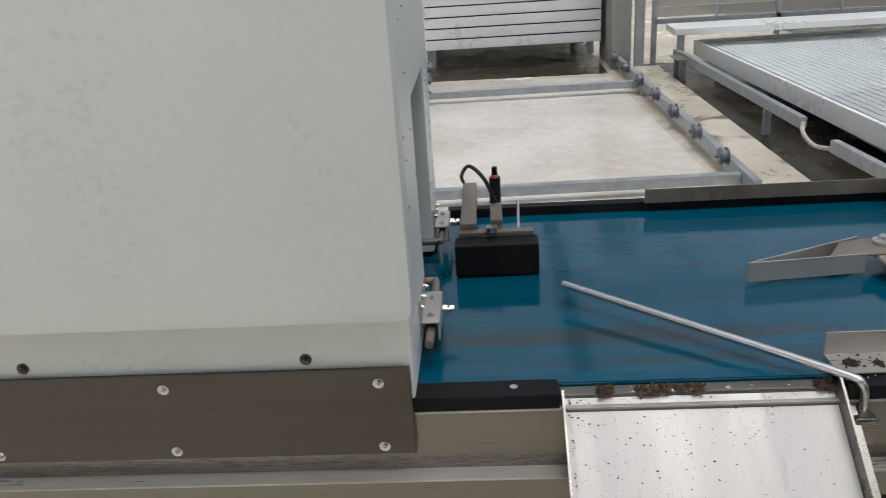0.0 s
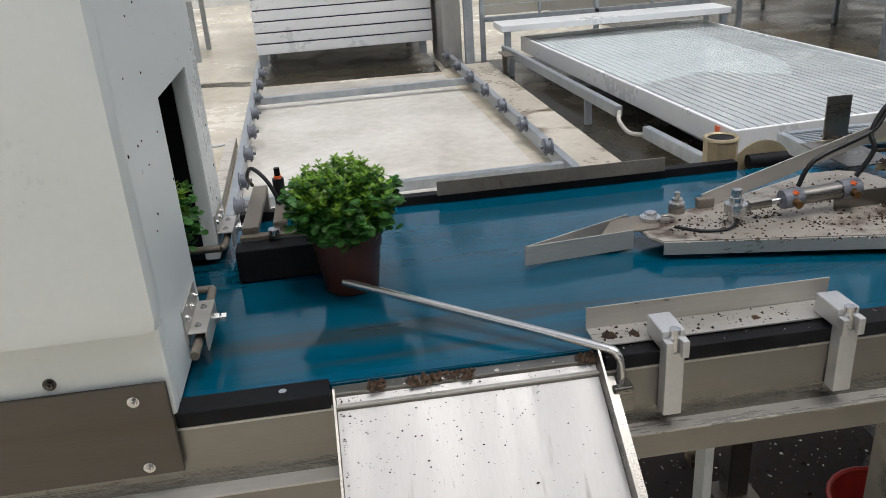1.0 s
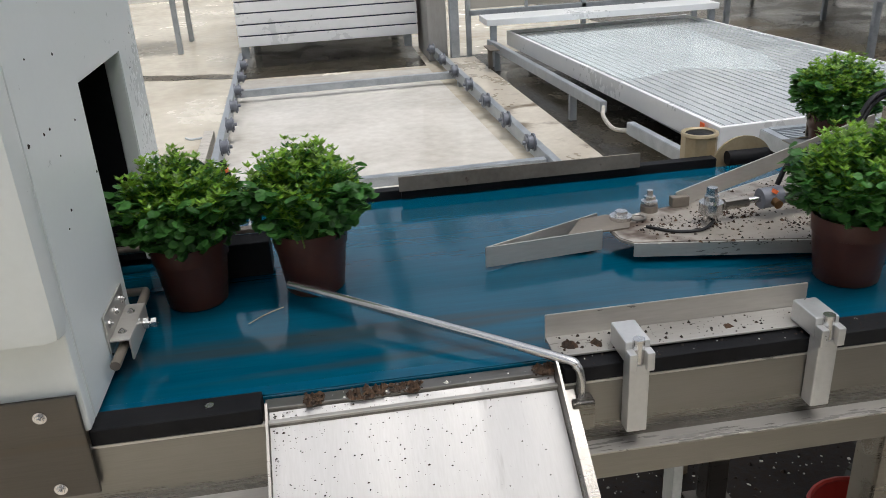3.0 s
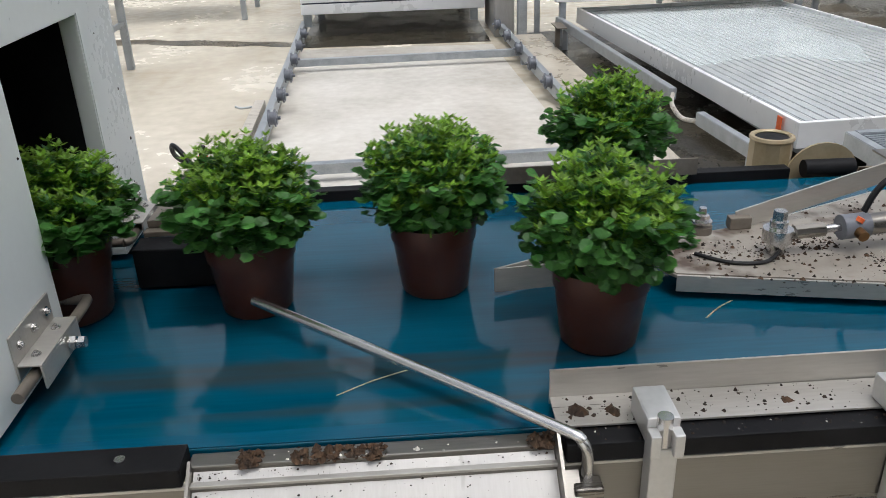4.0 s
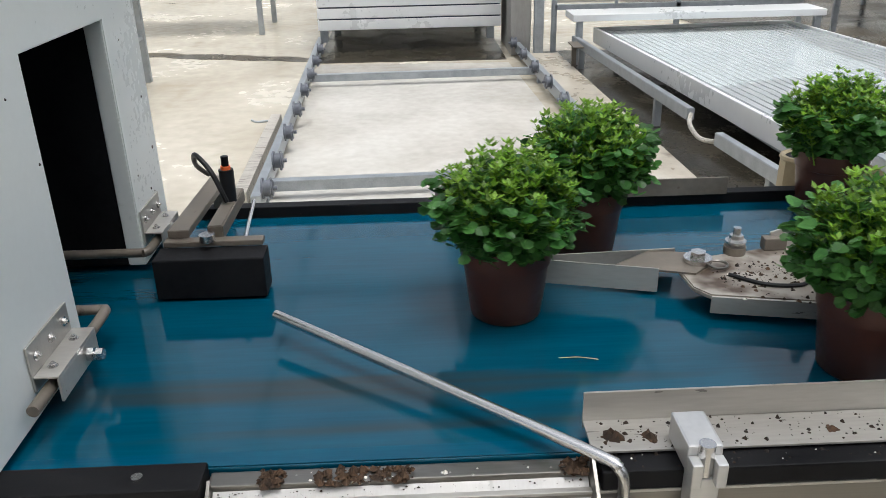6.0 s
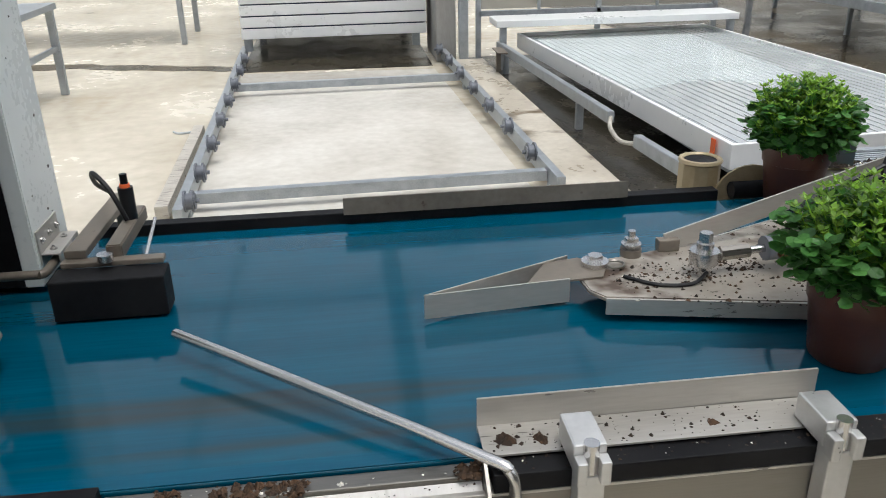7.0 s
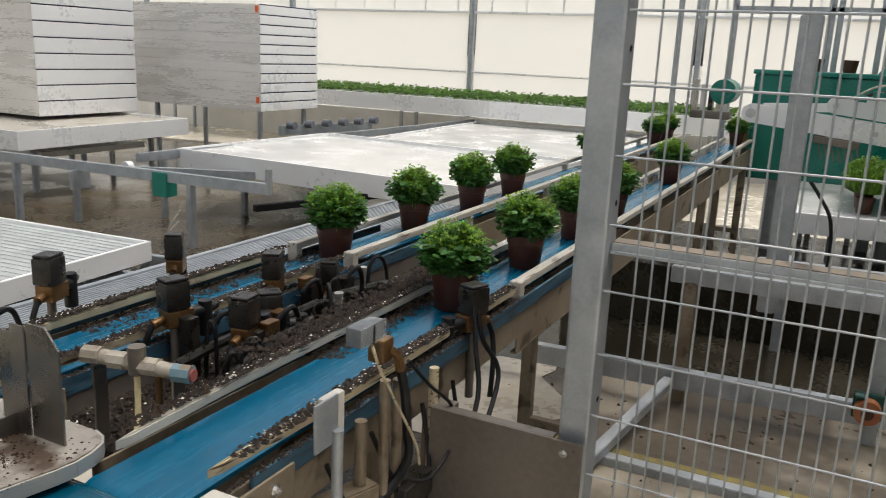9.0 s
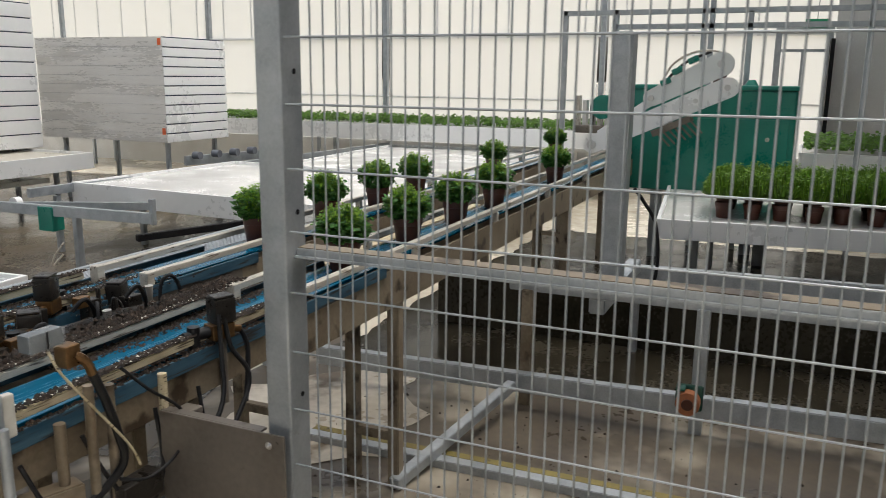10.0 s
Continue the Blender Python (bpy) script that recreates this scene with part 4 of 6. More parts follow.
    tagged(part("belt_soil", crumbs(2600, lambda r: ((2.12 + 0.85 * r.random()) if key == "near" else (1.95 + 1.05 * r.random()), r.choice((y0 + 0.004, y1 - 0.006)) + (0.10 if key == "near" else 0.17) * (r.random() - 0.5) * r.random(), BZ - 0.002), 0.0060, 61 + len(key)), "soil", c), kind="stuff")
    tagged(part("frame_soil", crumbs(900, lambda r: (1.56 + 1.25 * r.random(), y0 - 0.052 + 0.016 * r.random(), BZ + 0.008), 0.005, 63 + len(key)), "soil", c), kind="stuff")
    return c


for key in LANES:
    lane_conveyor(key)

t = thing("drip_trough", (2.2, 1.96, 0.70), "dark soil-filled steel trough between the two belts", "trough")
part("tray", box(1.66, 3.3, 1.80, 2.13, 0.745, 0.755, 0.002), "dirty_steel", t)
part("wall", box(1.66, 3.3, 1.800, 1.806, 0.756, 0.85, 0.001), "worn_sheet", t)
part("wall", box(1.66, 3.3, 2.118, 2.124, 0.756, 0.85, 0.001), "worn_sheet", t)
part("soil_bed", box(1.68, 3.28, 1.81, 2.115, 0.756, 0.775, 0.004), "soil", t)
tagged(part("soil", crumbs(7000, lambda r: (1.68 + 1.3 * r.random(), 1.81 + 0.3 * r.random(), 0.772 + 0.02 * r.random() ** 2), 0.0065, 41), "soil", t), kind="stuff")
tagged(part("perlite", crumbs(500, lambda r: (1.68 + 1.5 * r.random(), 1.81 + 0.3 * r.random(), 0.778 + 0.012 * r.random()), 0.003, 42), "perlite", t), kind="stuff")
part("board", box(2.50, 5.2, 1.85, 1.90, 0.80, 0.83, 0.003), "wood", t, "pale wooden board")


# ---- valves and sensors over the lanes ----
def sensor_valve(x, y, z, turn, tall, label, lead=True):
    """A dark solenoid valve on a post: coil block, brass body, nozzle and hose."""
    s = thing("solenoid_valve", (x, y, 0.76), label, "valve", "solenoid valves")
    m = Matrix.Translation((x, y, z)) @ pose(0, 0, 0, 0, 0, turn) @ Matrix.Scale(1.18, 4)
    tall = tall / 1.18

    def p(name, bm, mat, sm=False, lab=""):
        bmesh.ops.transform(bm, matrix=m, verts=bm.verts)
        return part(name, bm, mat, s, lab, sm)

    c = p("coil", box(-0.026, 0.026, -0.022, 0.022, 0.005, 0.062, 0.005), "black_paint", True, "black soil-specked coil block")
    p("cap", box(-0.024, 0.024, -0.020, 0.020, 0.062, 0.068, 0.003), "black_paint")
    p("body", box(-0.022, 0.034, -0.02, 0.02, -0.03, 0.004, 0.003), "brass", False, "tarnished brass valve body")
    p("elbow", rod((0.034, 0, -0.012), (0.07, 0, -0.012), 0.013), "rubber", True)
    p("elbow", rod((0.07, 0, 0.008), (0.07, 0, -0.065), 0.014), "rubber", True)
    p("nozzle", rod((0.07, 0, -0.012), (0.098, 0.004, -0.008), 0.012, 0.008), "rubber", True)
    p("inlet", rod((-0.022, 0, -0.014), (-0.045, 0, -0.02), 0.009), "brass", True)
    p("post", rod((0.0, 0.0, -0.031), (0.0, 0.0, -tall), 0.009), "dirty_steel", True)
    if lead:
        p("hose", hose([(-0.045, 0, -0.02), (-0.06, 0.005, -0.06), (-0.05, 0.02, -0.12), (-0.035, 0.03, -tall)], 0.006), "rubber", True)
    return s


dark = "dark soil-crusted solenoid valve with a brass body above the belt"
sensor_valve(1.936, 2.42, 0.962, 20, 0.20, "black solenoid valve with a brass body beside the belt")
sensor_valve(2.014, 2.10, 0.938, -15, 0.18, dark)
sensor_valve(2.37, 2.45, 0.93, 35, 1.03, "tall black valve on a post beside the rear belt")
sensor_valve(2.085, 1.95, 0.905, 10, 0.15, dark)
sensor_valve(2.413, 2.13, 0.914, 25, 0.16, dark)
sensor_valve(2.655, 2.11, 0.842, 25, 0.085, dark)
sensor_valve(2.26, 2.02, 0.86, -40, 0.10, dark)
sensor_valve(2.45, 1.535, 0.915, 160, 0.22, "dark wet valve and bracket beside the front belt")

whole("soil_heap", crumbs(2200, lambda r: (1.95 + 0.95 * r.random(), 1.79 + 0.10 * r.random() * r.random(), 0.903 + 0.012 * r.random() ** 2), 0.0075, 91), "soil", (2.4, 1.83, 0.9), "dark wet soil heaped along the guide strip", "soil", "", "stuff")
mf = thing("valve_manifold", (2.4, 1.98, 0.75), "soil-crusted manifold of dark brackets and pipes between the belts", "manifold")
for x, y, w, top in ((2.02, 2.06, 0.03, 0.93), (2.10, 1.93, 0.03, 0.90), (2.22, 2.00, 0.04, 0.90), (2.33, 2.07, 0.03, 0.92), (2.45, 1.95, 0.05, 0.88), (2.52, 2.08, 0.05, 0.90), (2.66, 2.06, 0.06, 0.88), (2.74, 1.96, 0.04, 0.86)):
    part("bracket", box(x - w / 2, x + w / 2, y - 0.02, y + 0.02, 0.775, top, 0.004), "black_paint", mf)
part("pipe", hose([(1.90, 2.04, 0.83), (2.1, 2.03, 0.85), (2.3, 2.0, 0.86), (2.55, 2.02, 0.85), (2.8, 2.03, 0.82)], 0.013), "black_paint", mf, "", True)
part("pipe", hose([(1.95, 1.90, 0.82), (2.15, 1.92, 0.86), (2.35, 1.92, 0.85), (2.6, 1.91, 0.83)], 0.011), "black_paint", mf, "", True)
for x, y, z in ((2.13, 1.915, 0.90), (2.24, 1.975, 0.885), (2.47, 2.06, 0.905), (2.31, 2.10, 0.89)):
    part("fitting", box(x - 0.022, x + 0.022, y - 0.014, y + 0.014, z - 0.016, z + 0.016, 0.003), "brass", mf, "tarnished brass block")
for x, y in ((2.06, 2.03), (2.18, 1.93), (2.40, 2.02), (2.58, 2.0)):
    part("hose", hose([(x, y, 0.90), (x + 0.03, y - 0.02, 0.93), (x + 0.07, y - 0.01, 0.88), (x + 0.08, y, 0.80)], 0.007), "rubber", mf, "", True)
rng = random.Random(19)
for i in range(16):
    # thin pipes and hoses run down from the manifold into the soil
    x, y = 1.98 + 0.86 * rng.random(), 1.86 + 0.22 * rng.random()
    top = 0.86 + 0.07 * rng.random()
    dx, dy = 0.08 * (rng.random() - 0.5), 0.06 * (rng.random() - 0.5)
    part("hose", hose([(x, y, 0.775), (x + dx * 0.3, y, top - 0.03), (x + dx, y + dy, top), (x + dx * 1.8, y + dy * 1.6, top - 0.04), (x + dx * 2, y + dy * 2, 0.775)], 0.0045 + 0.003 * rng.random(), 7), "rubber" if i % 3 else "black_paint", mf, "", True)
for i in range(11):
    x, y = 2.0 + 0.8 * rng.random(), 1.88 + 0.2 * rng.random()
    z, w, h = 0.80 + 0.10 * rng.random(), 0.012 + 0.014 * rng.random(), 0.012 + 0.016 * rng.random()
    part("clamp", box(x - w, x + w, y - 0.012, y + 0.012, 0.775, z, 0.003, None, 40 * rng.random() - 20), "black_paint" if i % 2 else "dirty_steel", mf)
for x, y in ((2.44, 1.93), (2.70, 2.02), (2.30, 2.09)):
    part("drip_nozzle", rod((x, y, 0.905), (x + 0.004, y, 0.845), 0.013, 0.006, 12), "steel_light", mf, "bright drip nozzle", True)
tagged(part("perlite", crumbs(260, lambda r: (1.98 + 0.85 * r.random(), 1.86 + 0.25 * r.random(), 0.79 + 0.10 * r.random() ** 3), 0.0024, 43), "perlite", mf), kind="stuff")
part("knob", rod((2.14, 2.04, 0.925), (2.14, 2.025, 0.925), 0.010), "red", mf, "", True)

v = thing("pipe_valve", (1.72, 1.86, 0.74), "grey pipe with ball valves and a blue union on two brackets", "pipe valve")
part("pipe", rod((1.70, 2.0, 0.955), (1.75, 1.80, 0.94), 0.015), "pipe_grey", v, "", True)
for k, u in enumerate((0.03, 0.3, 0.62, 0.95)):
    q = Vector((1.70, 2.0, 0.955)).lerp(Vector((1.75, 1.80, 0.94)), u)
    part("union", rod(q + Vector((-0.005, 0.018, 0)), q + Vector((0.005, -0.018, 0)), 0.0185, seg=8), "pipe_blue" if k == 3 else "pipe_grey", v, "", True)
part("valve_body", rod((1.722, 1.90, 0.93), (1.722, 1.90, 0.985), 0.017), "dirty_steel", v, "", True)
part("end_cap", rod((1.75, 1.80, 0.94), (1.753, 1.787, 0.94), 0.012), "red_dull", v, "", True)
part("bracket", beam((1.705, 1.985, 0.756), (1.705, 1.985, 0.945), 0.03, 0.006), "stainless", v)
part("bracket", beam((1.745, 1.82, 0.756), (1.745, 1.82, 0.93), 0.03, 0.006), "stainless", v)
part("hose", hose([(1.72, 1.90, 0.93), (1.70, 1.88, 0.86), (1.67, 1.86, 0.80), (1.66, 1.86, 0.76)], 0.006), "straw", v, "", True)
part("hose", rod((1.735, 1.86, 0.93), (1.735, 1.86, 0.77), 0.007), "brass", v, "", True)

n = thing("photo_sensor", (1.80, 1.47, FL), "clear-lidded sensor box with brass fitting and cables on a steel post", "sensor")
sb = part("box", box(1.803, 1.881, 1.452, 1.485, 1.046, 1.082, 0.005), "smoke_box", n, "smoke-grey box with clear lid", True)
part("box_joint", box(1.8400, 1.8440, 1.4485, 1.4500, 1.046, 1.082, 0.0005), "rubber", sb)
part("lid", box(1.802, 1.882, 1.4502, 1.4515, 1.046, 1.083, 0.002), "screen", sb)
part("brass_body", box(1.885, 1.922, 1.455, 1.49, 0.99, 1.035, 0.004), "brass", n)
part("elbow", hose([(1.91, 1.46, 1.012), (1.925, 1.45, 0.997), (1.94, 1.45, 0.965)], 0.010, steps=4), "brass", n, "", True)
part("cable", hose([(1.845, 1.455, 1.04), (1.865, 1.45, 0.99), (1.94, 1.455, 0.89), (2.03, 1.46, 0.77), (2.07, 1.47, 0.70)], 0.0028), "wood", n, "pale dirty cable", True)
part("hose", hose([(1.94, 1.45, 0.965), (1.97, 1.455, 0.90), (2.01, 1.47, 0.81), (2.03, 1.48, 0.72), (1.95, 1.50, 0.66), (1.83, 1.52, 0.65)], 0.010), "rubber", n, "", True)
part("cable", hose([(2.06, 1.50, 0.93), (2.12, 1.48, 0.86), (2.20, 1.46, 0.78), (2.18, 1.45, 0.70), (2.08, 1.45, 0.67), (2.0, 1.46, 0.70)], 0.004), "rubber", n, "", True)
part("post", rod((1.97, 1.50, 0.66), (1.97, 1.50, 0.92), 0.011), "frame_beige", n, "", True)
part("arm", beam((1.93, 1.50, 0.70), (1.80, 1.545, 0.70), 0.05, 0.05), "frame_beige", n)
part("post", rod((1.90, 1.51, FL), (1.90, 1.51, 0.86), 0.012), "frame_beige", n, "", True)
part("hose", hose([(2.42, 1.52, 0.95), (2.40, 1.50, 0.85), (2.36, 1.47, 0.74), (2.24, 1.46, 0.62)], 0.0065), "rubber", n, "", True)
part("hose", hose([(2.44, 1.52, 0.95), (2.44, 1.50, 0.86), (2.46, 1.46, 0.76), (2.30, 1.45, 0.60)], 0.0065), "rubber", n, "", True)

cb = thing("cable_bundle", (2.0, 1.44, FL), "muddy black hoses and conduits hanging below the belt", "hoses")
rng = random.Random(29)
for i in range(2):
    x = 1.80 + 0.16 * i + 0.03 * rng.random()
    sag = 0.60 - 0.08 * rng.random()
    part("hose", hose([(x, 1.53, 0.80), (x + 0.03, 1.50, 0.70), (x + 0.10, 1.46 + 0.03 * rng.random(), sag + 0.03), (x + 0.22, 1.45 + 0.04 * rng.random(), sag), (x + 0.34, 1.49, sag + 0.06), (x + 0.37, 1.53, 0.78)], 0.0045 + 0.002 * rng.random(), 8), "rubber", cb, "", True)
for i in range(2):
    x = 2.03 + 0.16 * i
    part("conduit", rod((x, 1.505, 0.44 + 0.05 * (i % 2)), (x, 1.505, 0.90 - 0.03 * i), 0.011), ("frame_beige", "wood")[i % 2], cb, "", True)
part("junction_box", box(2.02, 2.14, 1.47, 1.52, 0.60, 0.66, 0.006), "black_paint", cb, "mud-caked junction box")
part("floor_stand", box(2.26, 2.32, 1.50, 1.56, FL, 0.74, 0.004), "worn_sheet", cb)
part("tray", box(1.66, 2.20, 1.515, 1.55, 0.555, 0.575, 0.003), "worn_sheet", cb)

r = thing("reflector_stand", (1.66, 1.46, FL), "small grey reflector plate on a steel post beside the belt", "sensor")
part("plate", box(1.672, 1.738, 1.452, 1.457, 0.905, 0.992, 0.003), "galv", r)
part("backing", box(1.712, 1.768, 1.459, 1.478, 0.900, 0.985, 0.005), "cream", r)
part("post", rod((1.728, 1.447, 0.70), (1.728, 1.447, 0.93), 0.010), "galv", r, "", True)
part("collar", rod((1.728, 1.447, 0.72), (1.728, 1.447, 0.755), 0.018), "galv", r, "", True)
part("arm", beam((1.728, 1.447, 0.70), (1.728, 1.545, 0.70), 0.03, 0.03), "frame_beige", r)
part("lower_post", rod((1.728, 1.447, FL), (1.728, 1.447, 0.69), 0.011), "frame_beige", r, "", True)

s = thing("pulley_housing", (1.40, 2.45, 0.80), "tan cast socket and curved guard behind the belt", "machine part")
part("socket", rod((1.362, 2.425, 0.80), (1.362, 2.425, 0.912), 0.043, 0.043, 10), "bronze", s, "open tan socket")
part("socket_ring", hose([(1.362 + 0.04 * math.cos(a), 2.425 + 0.04 * math.sin(a), 0.913) for a in [0.3927 * i for i in range(17)]], 0.006, 6, steps=1), "bronze", s, "", True)
part("socket_hole", rod((1.362, 2.425, 0.9125), (1.362, 2.425, 0.9135), 0.034, seg=20), "black", s)
g = bmesh.new()
prof = [(1.35, 0.845)] + [(1.45 + 0.075 * math.cos(a), 0.845 + 0.068 * math.sin(a)) for a in [3.0 - 0.25 * i for i in range(13)]] + [(1.525, 0.80), (1.35, 0.80)]
a1 = [g.verts.new((x, 2.372, z)) for x, z in prof]
a2 = [g.verts.new((x, 2.377, z)) for x, z in prof]
g.faces.new(a1)
g.faces.new(a2[::-1])
for i in range(len(prof)):
    g.faces.new((a1[i], a2[i], a2[(i + 1) % len(prof)], a1[(i + 1) % len(prof)]))
bmesh.ops.recalc_face_normals(g, faces=g.faces)
part("guard", g, "bronze", s)
part("shaft", rod((1.40, 2.352, 0.868), (1.50, 2.350, 0.868), 0.018), "black", s, "", True)
part("stand", beam((1.362, 2.425, FL), (1.362, 2.425, 0.80), 0.06, 0.06), "frame_beige", s)


# ---- mesh fence and sheet beside the lanes ----
def mesh_fence():
    f = thing("mesh_fence", (2.24, 1.18, FL), "galvanised safety fence of welded wire mesh with steel rails", "fence")
    part("post", box(2.200, 2.276, 1.150, 1.214, FL, 2.6, 0.006), "galv", f, "square galvanised fence post")
    for z in (1.570, 1.275, 0.86):
        part("hole", rod((2.245, 1.1497, z), (2.245, 1.1485, z), 0.006), "black", f)
    y1 = -2.3
    part("rail", box(2.234, 2.282, y1, 1.148, 1.176, 1.198, 0.003), "galv", f)
    part("rail_dust", box(2.237, 2.279, y1, 1.146, 1.1982, 1.2002, 0.0005), "frame_beige", f, "brown dust caked on the rail")
    part("rail_lip", box(2.2265, 2.2335, y1, 1.148, 1.177, 1.183, 0.001), "galv", f)
    part("rail", box(2.234, 2.268, y1, 1.148, 0.10, 0.14, 0.003), "galv", f)
    y = WIRE_Y
    while y > y1:
        part("wire", rod((2.218, y, FL + 0.1), (2.218, y, 2.5), 0.0022, seg=6), "galv", f)
        y -= WIRE_STEP
    for i in range(-11, 8):
        z = 1.504 + 0.1335 * i
        part("cross_wire", rod((2.2135, y1, z), (2.2135, 1.1495, z), 0.0024, seg=6), "galv", f)
    part("post", box(2.200, 2.276, y1 - 0.062, y1, FL, 2.6, 0.004), "galv", f)


WIRE_Y, WIRE_STEP = 1.091, 0.0303
mesh_fence()
b = thing("splash_sheet", (2.2, 1.36, FL), "worn stainless splash sheet fixed to the fence post", "panel")
part("sheet", box(2.168, 2.174, 1.150, 1.50, FL, 0.786, 0.002), "worn_sheet", b)
part("edge_fold", box(2.1742, 2.199, 1.216, 1.50, 0.780, 0.786, 0.001), "worn_sheet", b)
part("bolt", bolt((2.168, 1.190, 0.759), 0.006, (-1, 0, 0)), "chrome", b, "", True)


# ---- roller bed with its stack of bench tops, bench, towers ----
def tilted_box(x0, x1, y0, y1, z0, z1, m, bev=0.004):
    bm = box(x0, x1, y0, y1, z0, z1, bev)
    bmesh.ops.transform(bm, matrix=m, verts=bm.verts)
    return bm


def roller_bed():
    m = Matrix.Translation((0.745, 5.34, 0)) @ pose(0, 0, 0, 0, 0, 1.8)
    b = thing("roller_bed", (0.75, 6.8, FL), "galvanised roller track with grey wheels on the concrete floor", "roller track")
    for x, s in ((-1.00, 1), (1.00, -1)):
        part("rail", tilted_box(x - 0.025, x + 0.025, -0.55 if x < 0 else -0.45, 4.4, FL + 0.04, FL + 0.13, m), "galv", b)
        for i in range(8):
            y = (0.02 + 0.60 * i) if i < 7 else -0.45
            if x > 0 and i == 7:
                continue
            w = bmesh.new()
            c = Vector((x + 0.05 * s, y, FL + 0.135))
            rod(c - Vector((0.03, 0, 0)), c + Vector((0.03, 0, 0)), 0.042, seg=20, bm=w)
            rod(c + Vector((0.012 * s, 0, 0)), c + Vector((0.022 * s, 0, 0)), 0.056, seg=20, bm=w)
            rod(c - Vector((0.028 * s, 0, 0)), c - Vector((0.018 * s, 0, 0)), 0.056, seg=20, bm=w)
            rod(c, c + Vector((0.05 * s, 0, 0)), 0.012, seg=10, bm=w)
            bmesh.ops.transform(w, matrix=m, verts=w.verts)
            part("wheel", w, "roller_grey", b, "", True)
    for y in (-0.24, 2.53):
        part("cross_bar", tilted_box(-0.97, 0.97, y - 0.03, y + 0.03, FL + 0.05, FL + 0.11, m), "galv", b)
    for x in (-0.99, 0.99):
        for y in (-0.3, 2.4, 3.9):
            part("foot", tilted_box(x - 0.02, x + 0.02, y - 0.03, y + 0.03, FL, FL + 0.042, m), "galv", b)
    part("track_guide", tilted_box(-1.14, -1.07, -0.40, 1.25, FL + 0.03, FL + 0.10, m), "guide_white", b, "pale worn side guide")
    part("hook", hose([m @ Vector((-1.14, 1.1, FL + 0.09)), m @ Vector((-1.22, 1.1, FL + 0.085)), m @ Vector((-1.26, 1.1, FL + 0.10))], 0.008), "galv", b)
    part("side_kerb", tilted_box(1.06, 1.37, -0.6, 3.5, FL, FL + 0.05, m), "kerb", b, "stained concrete kerb beside the track")


roller_bed()


def bench_top_stack(name, x0, x1, y0, y1, z0, count, h, turn, label, closed=False):
    """A stack of shallow aluminium bench tops with dark gaps between them."""
    cx, cy = (x0 + x1) / 2, (y0 + y1) / 2
    m = Matrix.Translation((cx, cy, 0)) @ pose(0, 0, 0, 0, 0, turn)
    st = thing(name, (cx, cy, z0), label, "bench tops")
    for i in range(count):
        z = z0 + i * h
        bt = part("bench_top", tilted_box(x0 - cx, x1 - cx, y0 - cy, y1 - cy, z, z + h - 0.014, m, 0.006), "alu", st)
        if closed:
            part("side_strip", tilted_box(x0 - cx - 0.004, x0 - cx - 0.0005, y0 - cy + 0.004, y1 - cy - 0.004, z + 0.001, z + h - 0.001, m, 0.001), "stack_side", bt)
        part("gap", tilted_box(x0 - cx + 0.015, x1 - cx - 0.015, y0 - cy + 0.015, y1 - cy - 0.015, z + h - 0.0138, z + h - 0.0002, m, 0.0), "dark_line", st)
    return st


st = bench_top_stack("bench_top_stack", -0.40, 1.49, 9.45, 13.1, 0.13, 12, 0.115, 0.6, "stack of pale aluminium bench tops on the roller track")
for x in (-0.33, 1.40):
    part("foot", box(x - 0.04, x + 0.04, 9.5, 9.58, FL + 0.1, 0.129, 0.003), "galv", st)
    part("foot", box(x - 0.04, x + 0.04, 12.8, 12.88, FL, 0.129, 0.003), "galv", st)
    part("foot", box(x - 0.04, x + 0.04, 11.1, 11.18, FL, 0.129, 0.003), "galv", st)

whole("concrete_column", box(1.56, 1.76, 9.05, 9.95, FL, 3.9, 0.012), "column", (1.66, 9.5, FL), "weathered grey concrete column beside the stacked bench tops", "column")
p = whole("steel_post", box(1.77, 1.86, 8.88, 8.96, FL, 3.85, 0.004), "galv", (1.815, 8.92, FL), "square galvanised post beside the concrete column", "post")


def screen_fence():
    f = thing("screen_fence", (3.2, 9.05, FL), "galvanised fence with clear screens and thin wires behind the bench", "fence")
    for x in (1.98, 3.2, 4.42):
        part("post", beam((x, 9.02, FL), (x, 9.02, 2.2), 0.05, 0.05), "galv", f)
    for z in (0.36, 1.15, 2.15):
        part("rail", beam((1.98, 9.02, z), (4.42, 9.02, z), 0.05, 0.05), "galv", f)
    for x0, x1 in ((2.01, 3.17), (3.23, 4.39)):
        part("pane", box(x0, x1, 9.03, 9.036, 0.40, 2.12), "dusty_screen", f)
        part("mullion", beam(((x0 + x1) / 2, 9.02, 0.38), ((x0 + x1) / 2, 9.02, 2.13), 0.03, 0.03), "galv", f)
    for z in (0.50, 0.62, 0.74, 0.86, 0.98):
        part("wire", rod((1.98, 9.00, z), (4.42, 9.00, z), 0.005, seg=6), "galv", f)


screen_fence()


